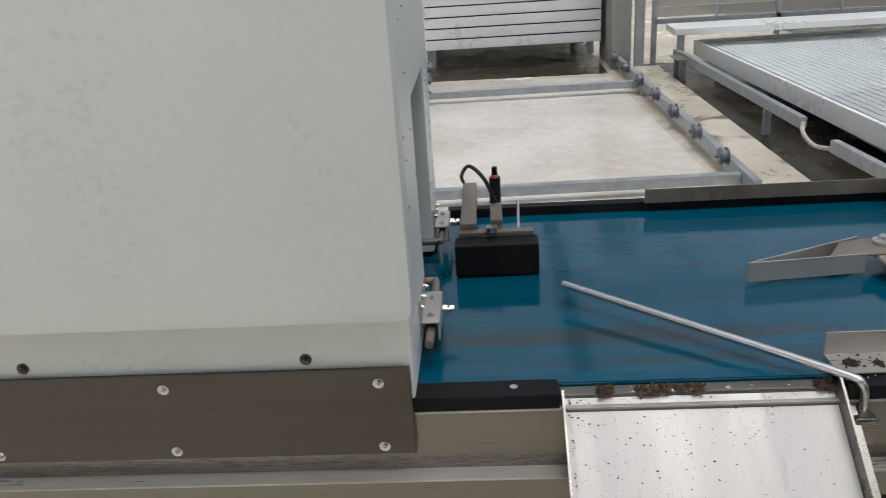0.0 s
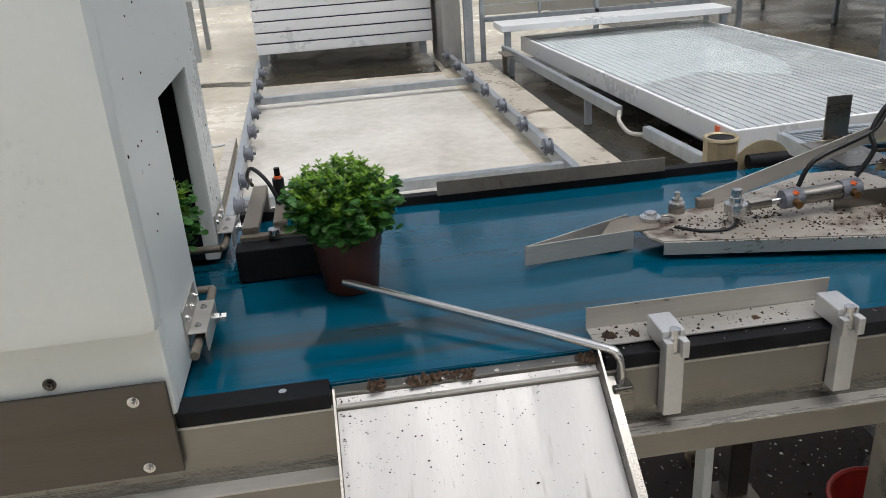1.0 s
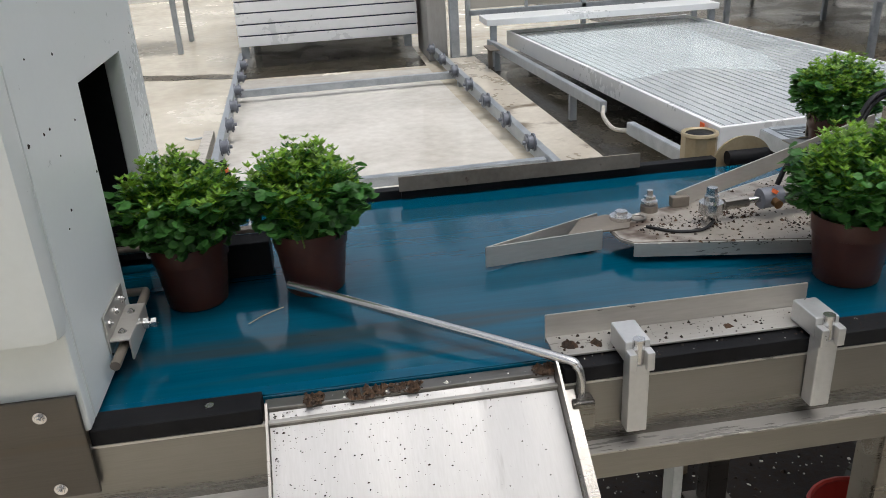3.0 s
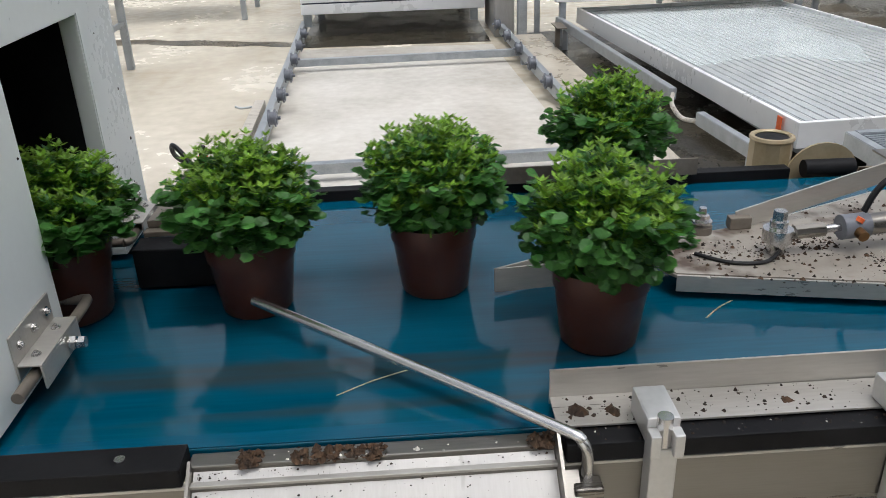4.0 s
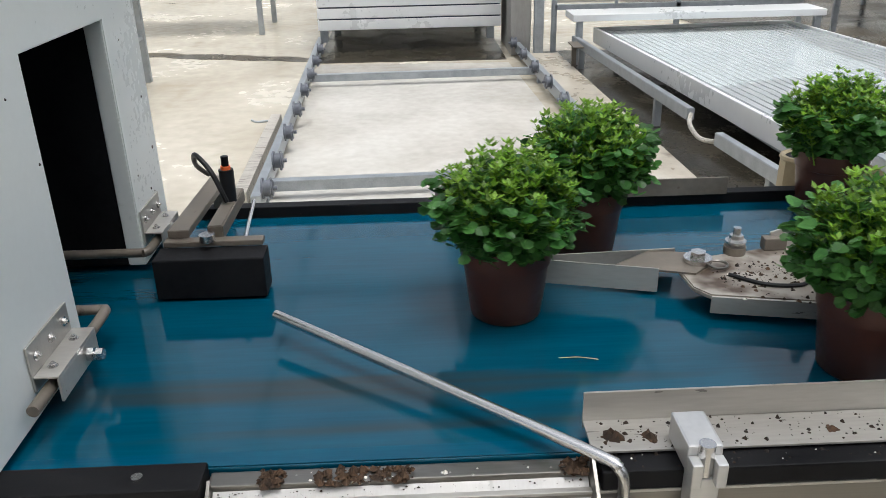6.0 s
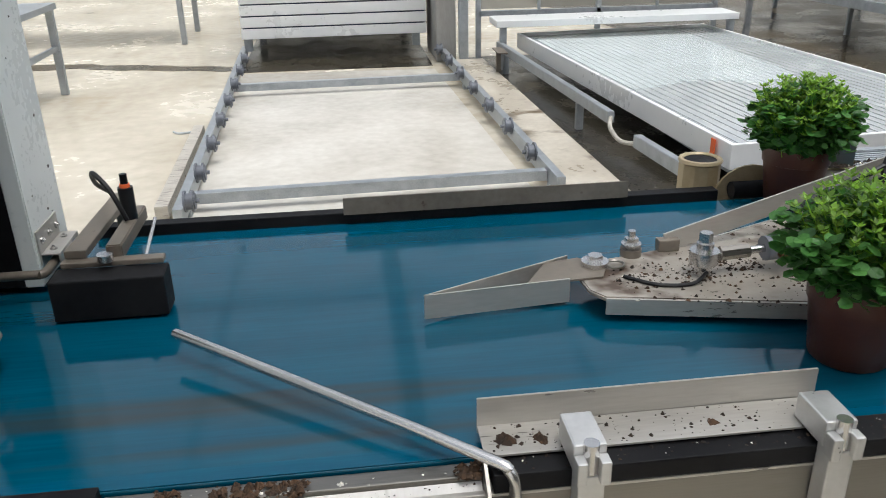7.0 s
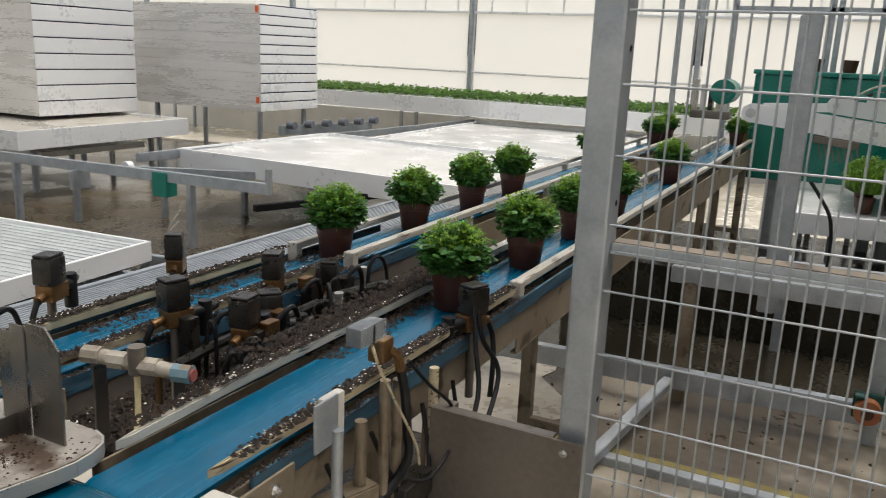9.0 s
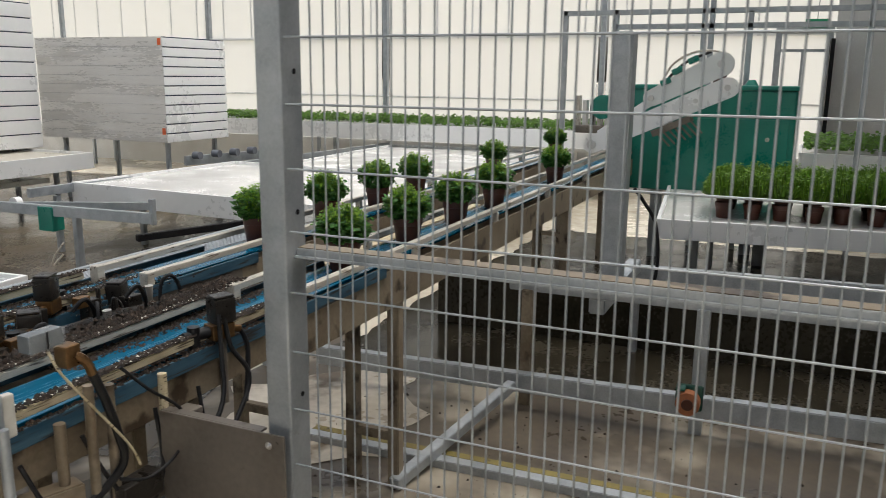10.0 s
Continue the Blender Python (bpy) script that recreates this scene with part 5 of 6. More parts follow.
def rolling_bench(name, x0, x1, y0, y1, z0, z1, turn, mat, label, ribs=0, depth=0.03):
    """A shallow bench top: four upstands round a tray, ribbed or plain."""
    cx, cy = (x0 + x1) / 2, (y0 + y1) / 2
    m = Matrix.Translation((cx, cy, 0)) @ pose(0, 0, 0, 0, 0, turn)
    b = thing(name, (cx, cy, z0), label, "bench", "rolling benches")
    hx, hy, w = (x1 - x0) / 2, (y1 - y0) / 2, 0.03
    for a in ((-hx, hx, -hy, -hy + w), (-hx, hx, hy - w, hy), (-hx, -hx + w, -hy + w, hy - w), (hx - w, hx, -hy + w, hy - w)):
        part("upstand", tilted_box(*a, z0, z1, m, 0.004), "alu", b)
    part("tray", tilted_box(-hx + w, hx - w, -hy + w, hy - w, z0 + 0.002, z1 - depth, m, 0.0), "groove" if ribs else mat, b)
    if ribs:
        for i in range(ribs):
            x = -hx + 0.06 + (2 * hx - 0.12) * i / (ribs - 1)
            part("rib", tilted_box(x - 0.0255, x + 0.0255, -hy + 0.06, hy - 0.06, z1 - depth, z1 - depth + 0.005, m, 0.002), mat, b)
    return b


wet_bench = rolling_bench("rolling_bench", 2.475, 4.445, 4.85, 8.85, 0.06, 0.20, 4.5, "tray_grey", "aluminium rolling bench with a wet ribbed grey tray", 29)
film = slab([(-0.88, -0.55), (-0.3, -0.35), (0.25, -0.75), (0.50, -0.2), (0.55, 0.8), (0.62, 1.79), (-0.88, 1.79)], 0.1765, 0.1775)
bmesh.ops.transform(film, matrix=Matrix.Translation((3.46, 6.85, 0)) @ pose(0, 0, 0, 0, 0, 4.5), verts=film.verts)
part("standing_water", film, "water", wet_bench, "clear shallow water standing on the tray").visible_shadow = False


def bench_stand():
    s = thing("bench_stand", (3.2, 6.4, FL), "galvanised stand and rails below the ribbed bench", "stand")
    for a, b in (((2.10, 8.55, 0.125), (2.29, 5.74, 0.125)), ((2.27, 5.2, 0.125), (2.36, 4.25, 0.125)), ((4.55, 8.7, 0.0), (4.80, 4.9, 0.0))):
        part("rail", beam(a, b, 0.05, 0.075), "galv", s)
    part("cable", hose([(2.29, 5.74, 0.125), (2.25, 5.62, 0.09), (2.24, 5.4, 0.07), (2.265, 5.18, 0.11)], 0.014), "guide_white", s, "", True)
    for x, y in ((2.12, 8.3), (2.25, 6.3), (2.33, 4.6), (4.57, 8.5), (4.78, 5.2)):
        part("leg", beam((x, y, FL), (x, y, 0.09 if x < 4 else -0.03), 0.05, 0.05), "galv", s)
    part("side_tab", box(1.99, 2.08, 8.0, 8.3, 0.14, 0.15, 0.002), "dirty_steel", s)
    part("tab_post", beam((2.03, 8.2, FL), (2.03, 8.2, 0.139), 0.04, 0.04), "dirty_steel", s)
    part("portal_beam", box(2.06, 4.42, 8.45, 8.85, 0.30, 0.36, 0.006), "alu", s, "flat aluminium portal across the bench")
    part("portal_leg", beam((2.13, 8.5, FL), (2.13, 8.5, 0.30), 0.06, 0.06), "galv", s)
    part("portal_leg", beam((4.36, 8.5, FL), (4.36, 8.5, 0.30), 0.06, 0.06), "galv", s)
    part("inner_rail", beam((2.75, 4.6, 0.02), (2.55, 8.7, 0.02), 0.05, 0.06), "galv", s)
    part("inner_rail", beam((4.35, 4.8, 0.02), (4.15, 8.7, 0.02), 0.05, 0.06), "galv", s)
    part("orange_mark", box(2.605, 2.611, 4.92, 4.97, 0.07, 0.19, 0.001), "orange", s)


bench_stand()
grate = thing("walk_grating", (3.0, 3.4, FL), "grey ribbed steel walkway sheet beside the belts", "walkway")
part("sheet", box(1.85, 4.6, 2.60, 2.93, 0.728, 0.735, 0.002), "galv", grate)
ribs = bmesh.new()
for i in range(19):
    y = 2.612 + i * 0.017
    beam((1.86, y, 0.738), (4.59, y, 0.738), 0.009, 0.006, ribs)
tagged(part("rib", ribs, "galv", grate), kind="stuff")
part("edge", beam((1.85, 2.945, 0.72), (4.6, 2.945, 0.72), 0.03, 0.05), "galv", grate)
part("edge", beam((1.835, 2.60, 0.72), (1.835, 2.95, 0.72), 0.03, 0.05), "galv", grate)
for x, y in ((1.90, 2.9), (4.5, 2.9), (1.90, 2.64), (4.5, 2.64)):
    part("leg", beam((x, y, FL), (x, y, 0.727), 0.04, 0.04), "galv", grate)


# ---- far benches, rails, towers ----
flat = rolling_bench("rolling_bench", 5.74, 8.06, 7.95, 11.5, 0.43, 0.62, 1.5, "dusty_tray", "pale aluminium bench with a dusty tray on rails")
b2 = rolling_bench("rolling_bench", 6.28, 8.58, 3.2, 6.38, 0.36, 0.55, -3.0, "tray_pale", "white aluminium bench with a wet glossy tray")
b3 = rolling_bench("rolling_bench", 8.6, 12.2, 3.0, 5.9, 0.40, 0.52, 2.0, "tray_pale", "far white bench with a pale tray")


def legs_under(b, spots, top):
    for x, y in spots:
        part("leg", beam((x, y, FL), (x, y, top), 0.05, 0.05), "galv", b)


legs_under(flat, ((6.3, 8.4), (7.9, 8.4), (6.3, 9.6), (7.9, 9.6)), 0.428)
part("lower_top", box(6.4, 7.8, 8.4, 9.6, 0.26, 0.32, 0.004), "alu", flat)
legs_under(b2, ((6.6, 3.6), (8.2, 3.6), (6.8, 6.0), (8.3, 6.0)), 0.358)
legs_under(b3, ((9.0, 3.4), (11.8, 3.4), (9.0, 5.5), (11.8, 5.5)), 0.398)
t1 = bench_top_stack("bench_top_stack", 6.75, 8.18, 8.92, 12.4, 0.638, 10, 0.175, 1.0, "tall stack of pale aluminium bench tops", True)
t2 = bench_top_stack("bench_top_stack", 8.66, 9.84, 7.32, 9.45, 0.72, 11, 0.1165, 0.0, "tall stack of pale aluminium bench tops with red marks", True)
legs_under(t1, ((7.4, 9.2), (8.0, 9.2), (6.7, 12.0), (8.0, 12.0)), 0.633)
legs_under(t2, ((8.8, 7.45), (9.7, 7.45), (8.8, 9.2), (9.7, 9.2)), 0.718)
for z in (0.82, 1.90):
    part("mark", box(8.652, 8.658, 7.34, 7.39, z, z + 0.08), "orange", t2)


def rail_frame():
    r = thing("bench_rail", (5.0, 6.8, FL), "galvanised bench rail on legs with rollers and a green gear motor", "bench rail")
    a, b = Vector((5.14, 10.0, 0.468)), Vector((5.53, 4.66, 0.468))
    part("rail", beam(a, b, 0.05, 0.085), "galv", r)
    for u in (0.05, 0.5, 0.86):
        p = a.lerp(b, u)
        part("leg", beam((p.x, p.y, FL), (p.x, p.y, 0.43), 0.06, 0.05), "galv", r)
    p = a.lerp(b, 0.64)
    part("plate", box(p.x - 0.09, p.x + 0.09, p.y - 0.02, p.y + 0.02, 0.27, 0.44, 0.004), "galv", r)
    part("stop", box(b.x - 0.02, b.x + 0.02, b.y - 0.01, b.y + 0.03, 0.42, 0.62, 0.004), "galv", r)
    part("second_rail", beam((5.6, 6.9, 0.40), (7.6, 3.0, 0.38), 0.05, 0.07), "galv", r)
    part("gear_motor", box(5.42, 5.54, 5.62, 5.78, 0.30, 0.50, 0.01), "teal", r, "green gear motor")
    for x, y in ((5.6, 6.9), (7.6, 3.0)):
        part("leg", beam((x, y, FL), (x, y, 0.37), 0.05, 0.05), "galv", r)
    part("wheel", rod((5.62, 6.3, 0.46), (5.68, 6.3, 0.46), 0.05), "alu", r, "", True)
    part("cable_loop", hose([(5.15, 5.2, 0.30), (5.1, 5.25, 0.2), (5.12, 5.3, 0.12), (5.18, 5.25, 0.2)], 0.008), "guide_white", r, "", True)
    part("cross_rail", beam((5.3, 4.62, 0.36), (6.4, 4.2, 0.36), 0.05, 0.05), "black", r)
    k = thing("roller_rack", (9.4, 6.6, FL), "galvanised rack with black rollers behind the benches", "roller track")
    part("rail", beam((8.3, 6.75, 0.56), (9.9, 6.5, 0.54), 0.05, 0.11), "galv", k)
    part("rail", beam((5.9, 6.45, 0.50), (12.4, 6.15, 0.48), 0.05, 0.08), "galv", k)
    for i in range(6):
        x = 8.4 + 0.29 * i
        part("roller", rod((x, 6.70 - 0.045 * i, 0.62), (x, 6.60 - 0.045 * i, 0.62), 0.045), "roller_grey", k, "", True)
    for x in (6.2, 8.5, 10.5, 12.2):
        part("leg", beam((x, 6.45, FL), (x, 6.45, 0.44), 0.05, 0.05), "galv", k)


rail_frame()


# ---- bench, frame and potting robot behind the fence ----
def lift_frame():
    f = thing("transfer_frame", (5.0, 0.6, FL), "galvanised transfer frame with a large post and an orange wheel", "frame")
    part("lower_rail", beam((4.44, 2.5, 0.05), (4.78, -2.6, 0.05), 0.06, 0.10), "galv", f)
    part("floor_rail", beam((3.77, 2.15, FL + 0.02), (3.83, -1.5, FL + 0.02), 0.06, 0.04), "galv", f)
    part("yellow_edge", beam((3.83, 2.15, FL + 0.018), (3.89, -1.5, FL + 0.018), 0.05, 0.035), "yellow", f, "yellow painted edge")
    for y in (1.35, 0.50, -1.4):
        part("leg", beam((4.60, y, FL), (4.60, y, 0.52), 0.07, 0.06), "galv" if y < 1 else "frame_beige", f)
    part("upper_rail", beam((4.60, 1.45, 0.55), (4.64, -2.6, 0.55), 0.05, 0.08), "galv", f)
    part("upper_rail", beam((5.62, 1.15, 0.40), (5.9, -2.8, 0.40), 0.06, 0.12), "galv", f)
    part("brace", beam((4.45, 1.38, 0.05), (3.50, 1.56, FL + 0.03), 0.05, 0.05), "galv", f)
    for y in (1.0, -2.5):
        part("leg", beam((5.66, y, FL), (5.66, y, 0.34), 0.05, 0.05), "galv", f)
    w = part("wheel", rod((4.44, 0.53, 0.10), (4.495, 0.53, 0.10), 0.055, seg=24), "rust", f, "worn orange wheel in a green fork", True)
    part("hub", rod((4.43, 0.53, 0.10), (4.44, 0.53, 0.10), 0.026, seg=20), "pot", w, "", True)
    part("fork", box(4.497, 4.515, 0.468, 0.592, 0.05, 0.175, 0.012), "fork_green", w)
    part("fork", box(4.452, 4.496, 0.545, 0.588, 0.155, 0.172, 0.006), "fork_green", w)
    # wall coloured near-black to carry the shade below the bench
    part("low_wall", box(5.72, 5.86, -3.0, 2.35, FL, 0.30, 0.01), "wet_floor", f, "low soiled concrete wall darkened with the shade below the bench")
    part("tall_post", beam((4.98, 1.01, 0.50), (4.98, 1.01, 1.79), 0.12, 0.10), "galv", f, "thick galvanised post")
    part("cross_beam", beam((4.62, 1.01, 0.46), (5.62, 1.01, 0.46), 0.08, 0.08), "galv", f)
    part("cable", hose([(4.90, 0.91, 1.02), (4.92, 0.86, 0.95), (4.94, 0.80, 0.84), (4.96, 0.78, 0.66), (4.95, 0.79, 0.53)], 0.009), "rubber", f, "", True)


lift_frame()
bench_r = rolling_bench("rolling_bench", 6.75, 8.72, -3.2, 1.15, 0.46, 0.60, 6.0, "tray_pale", "white aluminium bench carrying potted plants")
legs_under(bench_r, ((7.2, -2.8), (8.5, -2.8), (6.9, 0.8), (8.2, 0.8)), 0.458)


def robot():
    g = thing("potting_robot", (8.0, 0.8, FL), "green painted transplanting machine behind the fence", "machine")
    part("cabinet", box(8.46, 9.1, 0.205, 1.62, 0.55, 1.47, 0.02), "teal", g)
    part("top_edge", box(8.44, 9.12, 0.19, 1.635, 1.471, 1.51, 0.01), "teal", g)
    part("drum", rod((8.35, 1.86, 1.30), (8.7, 1.86, 1.30), 0.11, seg=28), "teal", g, "green drum", True)
    part("feeder", box(8.3, 8.5, 1.78, 2.12, 1.06, 1.13, 0.01), "dirty_steel", g)
    for k in range(5):
        part("bracket", box(8.36, 8.46, 1.80 + 0.07 * k, 1.84 + 0.07 * k, 1.10, 1.36 + 0.05 * math.sin(k * 2.1), 0.008), ("alu_block", "guide_white", "black_paint")[k % 3], g)
    part("control_lamp", rod((8.44, 0.42, 1.05), (8.459, 0.42, 1.05), 0.02), "guide_white", g, "", True)
    part("lower_panel", box(8.44, 8.459, 0.25, 1.57, 0.56, 1.22, 0.006), "teal", g)
    part("leg", box(8.5, 8.6, 0.36, 0.46, FL, 0.549), "galv", g)
    part("leg", box(8.5, 8.6, 1.3, 1.4, FL, 0.549), "galv", g)
    part("leg", box(8.95, 9.05, 0.5, 0.6, FL, 0.549), "galv", g)
    for y in (1.15, 0.88):
        part("pot", rod((8.7, y, 1.511), (8.7, y, 1.62), 0.05, 0.065, 18), "pot", g)
    part("knob", rod((8.7, 0.6, 1.511), (8.7, 0.6, 1.56), 0.06, 0.03), "teal", g, "", True)
    for y, top in ((2.47, 2.23), (1.95, 2.23), (1.10, 2.6), (1.03, 2.6), (0.68, 2.2), (-0.34, 2.6)):
        part("upper_bar", beam((9.2, y, FL), (9.2, y, top), 0.05, 0.05), "galv", g)
    for z in (2.205, 2.065):
        part("upper_rail", beam((9.2, 2.49 if z > 2.1 else 1.95, z), (9.2, -0.9, z), 0.05, 0.05), "galv", g)
    part("sensor_post", beam((8.35, 1.62, FL), (8.35, 1.62, 1.0), 0.04, 0.04), "yellow", g, "yellow and black post")
    return g


robot()


def side_plate(p0, p1, r0, r1, x0, x1):
    """A flat bar with round ends from p0 to p1 (y, z), between x0 and x1."""
    d = Vector(p1) - Vector(p0)
    a = math.atan2(d.y, d.x)
    ring = [(p1[0] + r1 * math.cos(a + u), p1[1] + r1 * math.sin(a + u)) for u in [-1.5708 + 0.3142 * k for k in range(11)]]
    ring += [(p0[0] + r0 * math.cos(a + u), p0[1] + r0 * math.sin(a + u)) for u in [1.5708 + 0.3142 * k for k in range(11)]]
    bm = slab(ring, x0, x1)
    bmesh.ops.transform(bm, matrix=Matrix(((0, 0, 1, 0), (1, 0, 0, 0), (0, 1, 0, 0), (0, 0, 0, 1))), verts=bm.verts)
    return bm


def robot_arm():
    """Pale double arm with a gripper comb; in its own space the shoulder is at the origin and it reaches along -y."""
    a = thing("robot_arm", (0.0, 0.0, 0.0), "pale grey double robot arm with a pot gripper comb", "robot arm")
    part("lower_plate", side_plate((0, 0), (-1.22, 0.0), 0.075, 0.085, -0.07, -0.05), "alu", a)
    part("lower_plate", side_plate((0, 0), (-1.22, 0.0), 0.075, 0.085, 0.05, 0.07), "alu", a)
    part("upper_plate", side_plate((-0.62, 0.17), (-1.24, 0.20), 0.07, 0.10, -0.04, -0.02), "white_paint", a)
    part("upper_plate", side_plate((-0.62, 0.17), (-1.24, 0.20), 0.07, 0.10, 0.02, 0.04), "white_paint", a)
    part("link_bar", beam((0.0, -0.08, 0.06), (0.0, -0.70, 0.16), 0.03, 0.07), "alu", a)
    for y, z, r in ((0, 0, 0.04), (-1.22, 0.0, 0.025), (-0.95, 0.0, 0.02), (-1.24, 0.20, 0.03), (-0.62, 0.17, 0.025)):
        part("joint_bolt", rod((-0.085, y, z), (0.085, y, z), r, seg=16), "alu_block", a, "", True)
    part("cross_tube", rod((-0.0495, -0.5, 0), (0.0495, -0.5, 0), 0.04, seg=16), "alu_block", a, "", True)
    comb = box(-0.10, 0.10, -0.86, -0.52, -0.145, -0.09, 0.005)
    c = part("gripper", comb, "dirty_steel", a)
    for i in range(7):
        part("finger", beam((-0.02, -0.84 + 0.048 * i, -0.12), (-0.03, -0.90 + 0.048 * i, -0.27), 0.014, 0.014), "dirty_steel", c)
    for y, z in ((-0.78, 0.245), (-0.90, 0.29), (-1.05, 0.32)):
        part("clip", box(-0.05, 0.05, y - 0.045, y + 0.045, z - 0.02, z + 0.03, 0.008), "teal", a)
    part("hose", hose([(0.0, -0.72, 0.24), (0.0, -0.88, 0.36), (0.0, -1.08, 0.38), (0.0, -1.26, 0.30), (0.0, -1.30, 0.18)], 0.010), "guide_white", a, "", True)
    part("hose", hose([(0.03, -0.70, 0.22), (0.04, -0.95, 0.33), (0.03, -1.2, 0.33)], 0.012), "black_paint", a, "", True)
    part("mount", box(-0.06, 0.06, -0.70, -0.60, -0.0895, -0.05, 0.006), "alu_block", a)
    a.matrix_basis = pose(8.0, 1.55, 1.16, 6, 0, 0)
    return a


ARM = robot_arm()

# door and sign at the far wall
d = thing("door_1", (12.9, 0.2, FL), "far greenhouse door standing open, dark leaf and pale frame", "door", "", "structure")
part("frame", beam((12.9, 0.53, FL), (12.9, 0.53, 2.17), 0.08, 0.08), "galv", d)
part("frame", beam((12.9, -0.10, FL), (12.9, -0.10, 2.17), 0.08, 0.08), "galv", d)
part("frame", beam((12.9, 0.57, 2.21), (12.9, -0.14, 2.21), 0.08, 0.08), "galv", d)
part("glazing_bar", beam((12.9, 0.53, 1.95), (12.9, -0.10, 1.95), 0.04, 0.04), "galv", d)
part("glazing_bar", beam((12.9, 0.22, FL), (12.9, 0.22, 1.95), 0.03, 0.03), "galv", d)
part("door_leaf", box(12.3, 12.86, -0.15, -0.10, FL, 2.08, 0.005), "black", d)
setting("wall_panel", box(12.86, 12.92, -4.1, -0.16, FL, 3.9, 0.004), "tray_pale", "plain cream panel wall beside the far door")
s = whole("exit_sign", box(12.7, 12.74, -0.06, 0.22, 2.235, 2.345, 0.005), "sign_green", (12.72, 0.08, 2.235), "small green exit sign hanging above the far door", "sign")
rod_bm = rod((12.72, 0.08, 2.34), (12.72, 0.03, 3.83), 0.006)
part("hanger", rod_bm, "galv", s)

# items on the floor
k = thing("bucket", (1.66, 2.0, FL), "soiled red plastic bucket on the floor below the conveyor", "bucket")
part("shell", rod((1.66, 2.0, FL), (1.66, 2.0, FL + 0.15), 0.10, 0.13, 28, None, False), "red", k, "", True)
part("bottom", rod((1.66, 2.0, FL + 0.002), (1.66, 2.0, FL + 0.01), 0.098, seg=28), "red", k)
part("rim", hose([(1.66 + 0.132 * math.cos(a), 2.0 + 0.132 * math.sin(a), FL + 0.15) for a in [0.2618 * i for i in range(25)]], 0.007, 6, steps=1), "red", k, "", True)
whole("soil_spill", crumbs(900, lambda r: (0.95 + 1.3 * r.random(), 1.75 + 1.5 * r.random(), FL + 0.004), 0.008, 51), "soil", (1.5, 2.4, FL), "dark potting soil spilled on the floor", "soil", "", "stuff")
whole("soil_spill", crumbs(1300, lambda r: (0.95 + 1.3 * r.random(), 1.75 + 1.6 * r.random(), FL + 0.005), 0.0045, 52), "perlite", (1.5, 2.4, FL), "white perlite specks on the dark floor", "soil", "", "stuff")
whole("soil_spill", crumbs(700, lambda r: (2.5 + 2.0 * r.random(), 0.0 + 2.2 * r.random() ** 0.7, FL), 0.010, 53), "soil", (3.4, 1.2, FL), "dark soil scattered on the concrete floor", "soil", "", "stuff")
whole("soil_spill", crumbs(700, lambda r: (3.2 + 2.4 * r.random(), 3.3 + 2.0 * r.random(), FL + 0.0065), 0.010, 54), "perlite", (4.2, 4.0, FL), "pale perlite on the wet floor", "soil", "", "stuff")

tb = thing("work_table", (-2.2, 7.6, FL), "galvanised table frame on the concrete floor", "table")
part("top", box(-3.2, -1.75, 7.1, 8.3, 0.62, 0.67, 0.004), "galv", tb)
for x, y in ((-1.8, 7.15), (-1.8, 8.25), (-3.15, 7.15), (-3.15, 8.25)):
    part("leg", beam((x, y, FL), (x, y, 0.62), 0.06, 0.06), "galv", tb)
part("cross_bar", beam((-1.8, 7.15, 0.3), (-1.8, 8.25, 0.3), 0.04, 0.04), "galv", tb)
tb2 = thing("work_table", (-2.4, 11.2, FL), "galvanised table with pale top far behind", "table")
part("top", box(-3.8, -1.1, 10.7, 11.9, 0.62, 0.70, 0.004), "tray_pale", tb2)
for x, y in ((-1.2, 10.8), (-1.2, 11.8), (-3.7, 10.8), (-3.7, 11.8)):
    part("leg", beam((x, y, FL), (x, y, 0.62), 0.06, 0.06), "galv", tb2)


# ---- potted plants ----
def leaf(bm, at, normal, size, rng, lobes=7, mat=0):
    """A small cupped, lobed leaf."""
    n = Vector(normal).normalized()
    side = n.cross(Vector((rng.random() - 0.5, rng.random() - 0.5, rng.random() - 0.5))).normalized()
    fwd = n.cross(side)
    c = bm.verts.new(Vector(at) - n * size * 0.18)
    ring = []
    for k in range(lobes):
        a = 6.2832 * k / lobes
        r = size * (0.86 + 0.22 * rng.random())
        ring.append(bm.verts.new(Vector(at) + side * r * math.cos(a) + fwd * r * 0.9 * math.sin(a) + n * size * 0.12 * math.sin(2 * a + rng.random())))
    for k in range(lobes):
        f = bm.faces.new((c, ring[k], ring[(k + 1) % lobes]))
        f.material_index = mat
        f.smooth = False


def star(bm, at, rng, size, mat):
    """A shoot tip: a few narrow pointed leaves that spread upwards."""
    turn = 6.2832 * rng.random()
    for k in range(5):
        a = turn + 1.2566 * k
        out = Vector((math.cos(a), math.sin(a), 0.25 + 0.9 * rng.random())).normalized()
        w = out.cross(Vector((0, 0, 1))).normalized() * size * 0.28
        mid = at + out * size * 0.55
        vs = [bm.verts.new(p) for p in (at, mid + w, at + out * size * 1.15, mid - w)]
        bm.faces.new(vs).material_index = mat


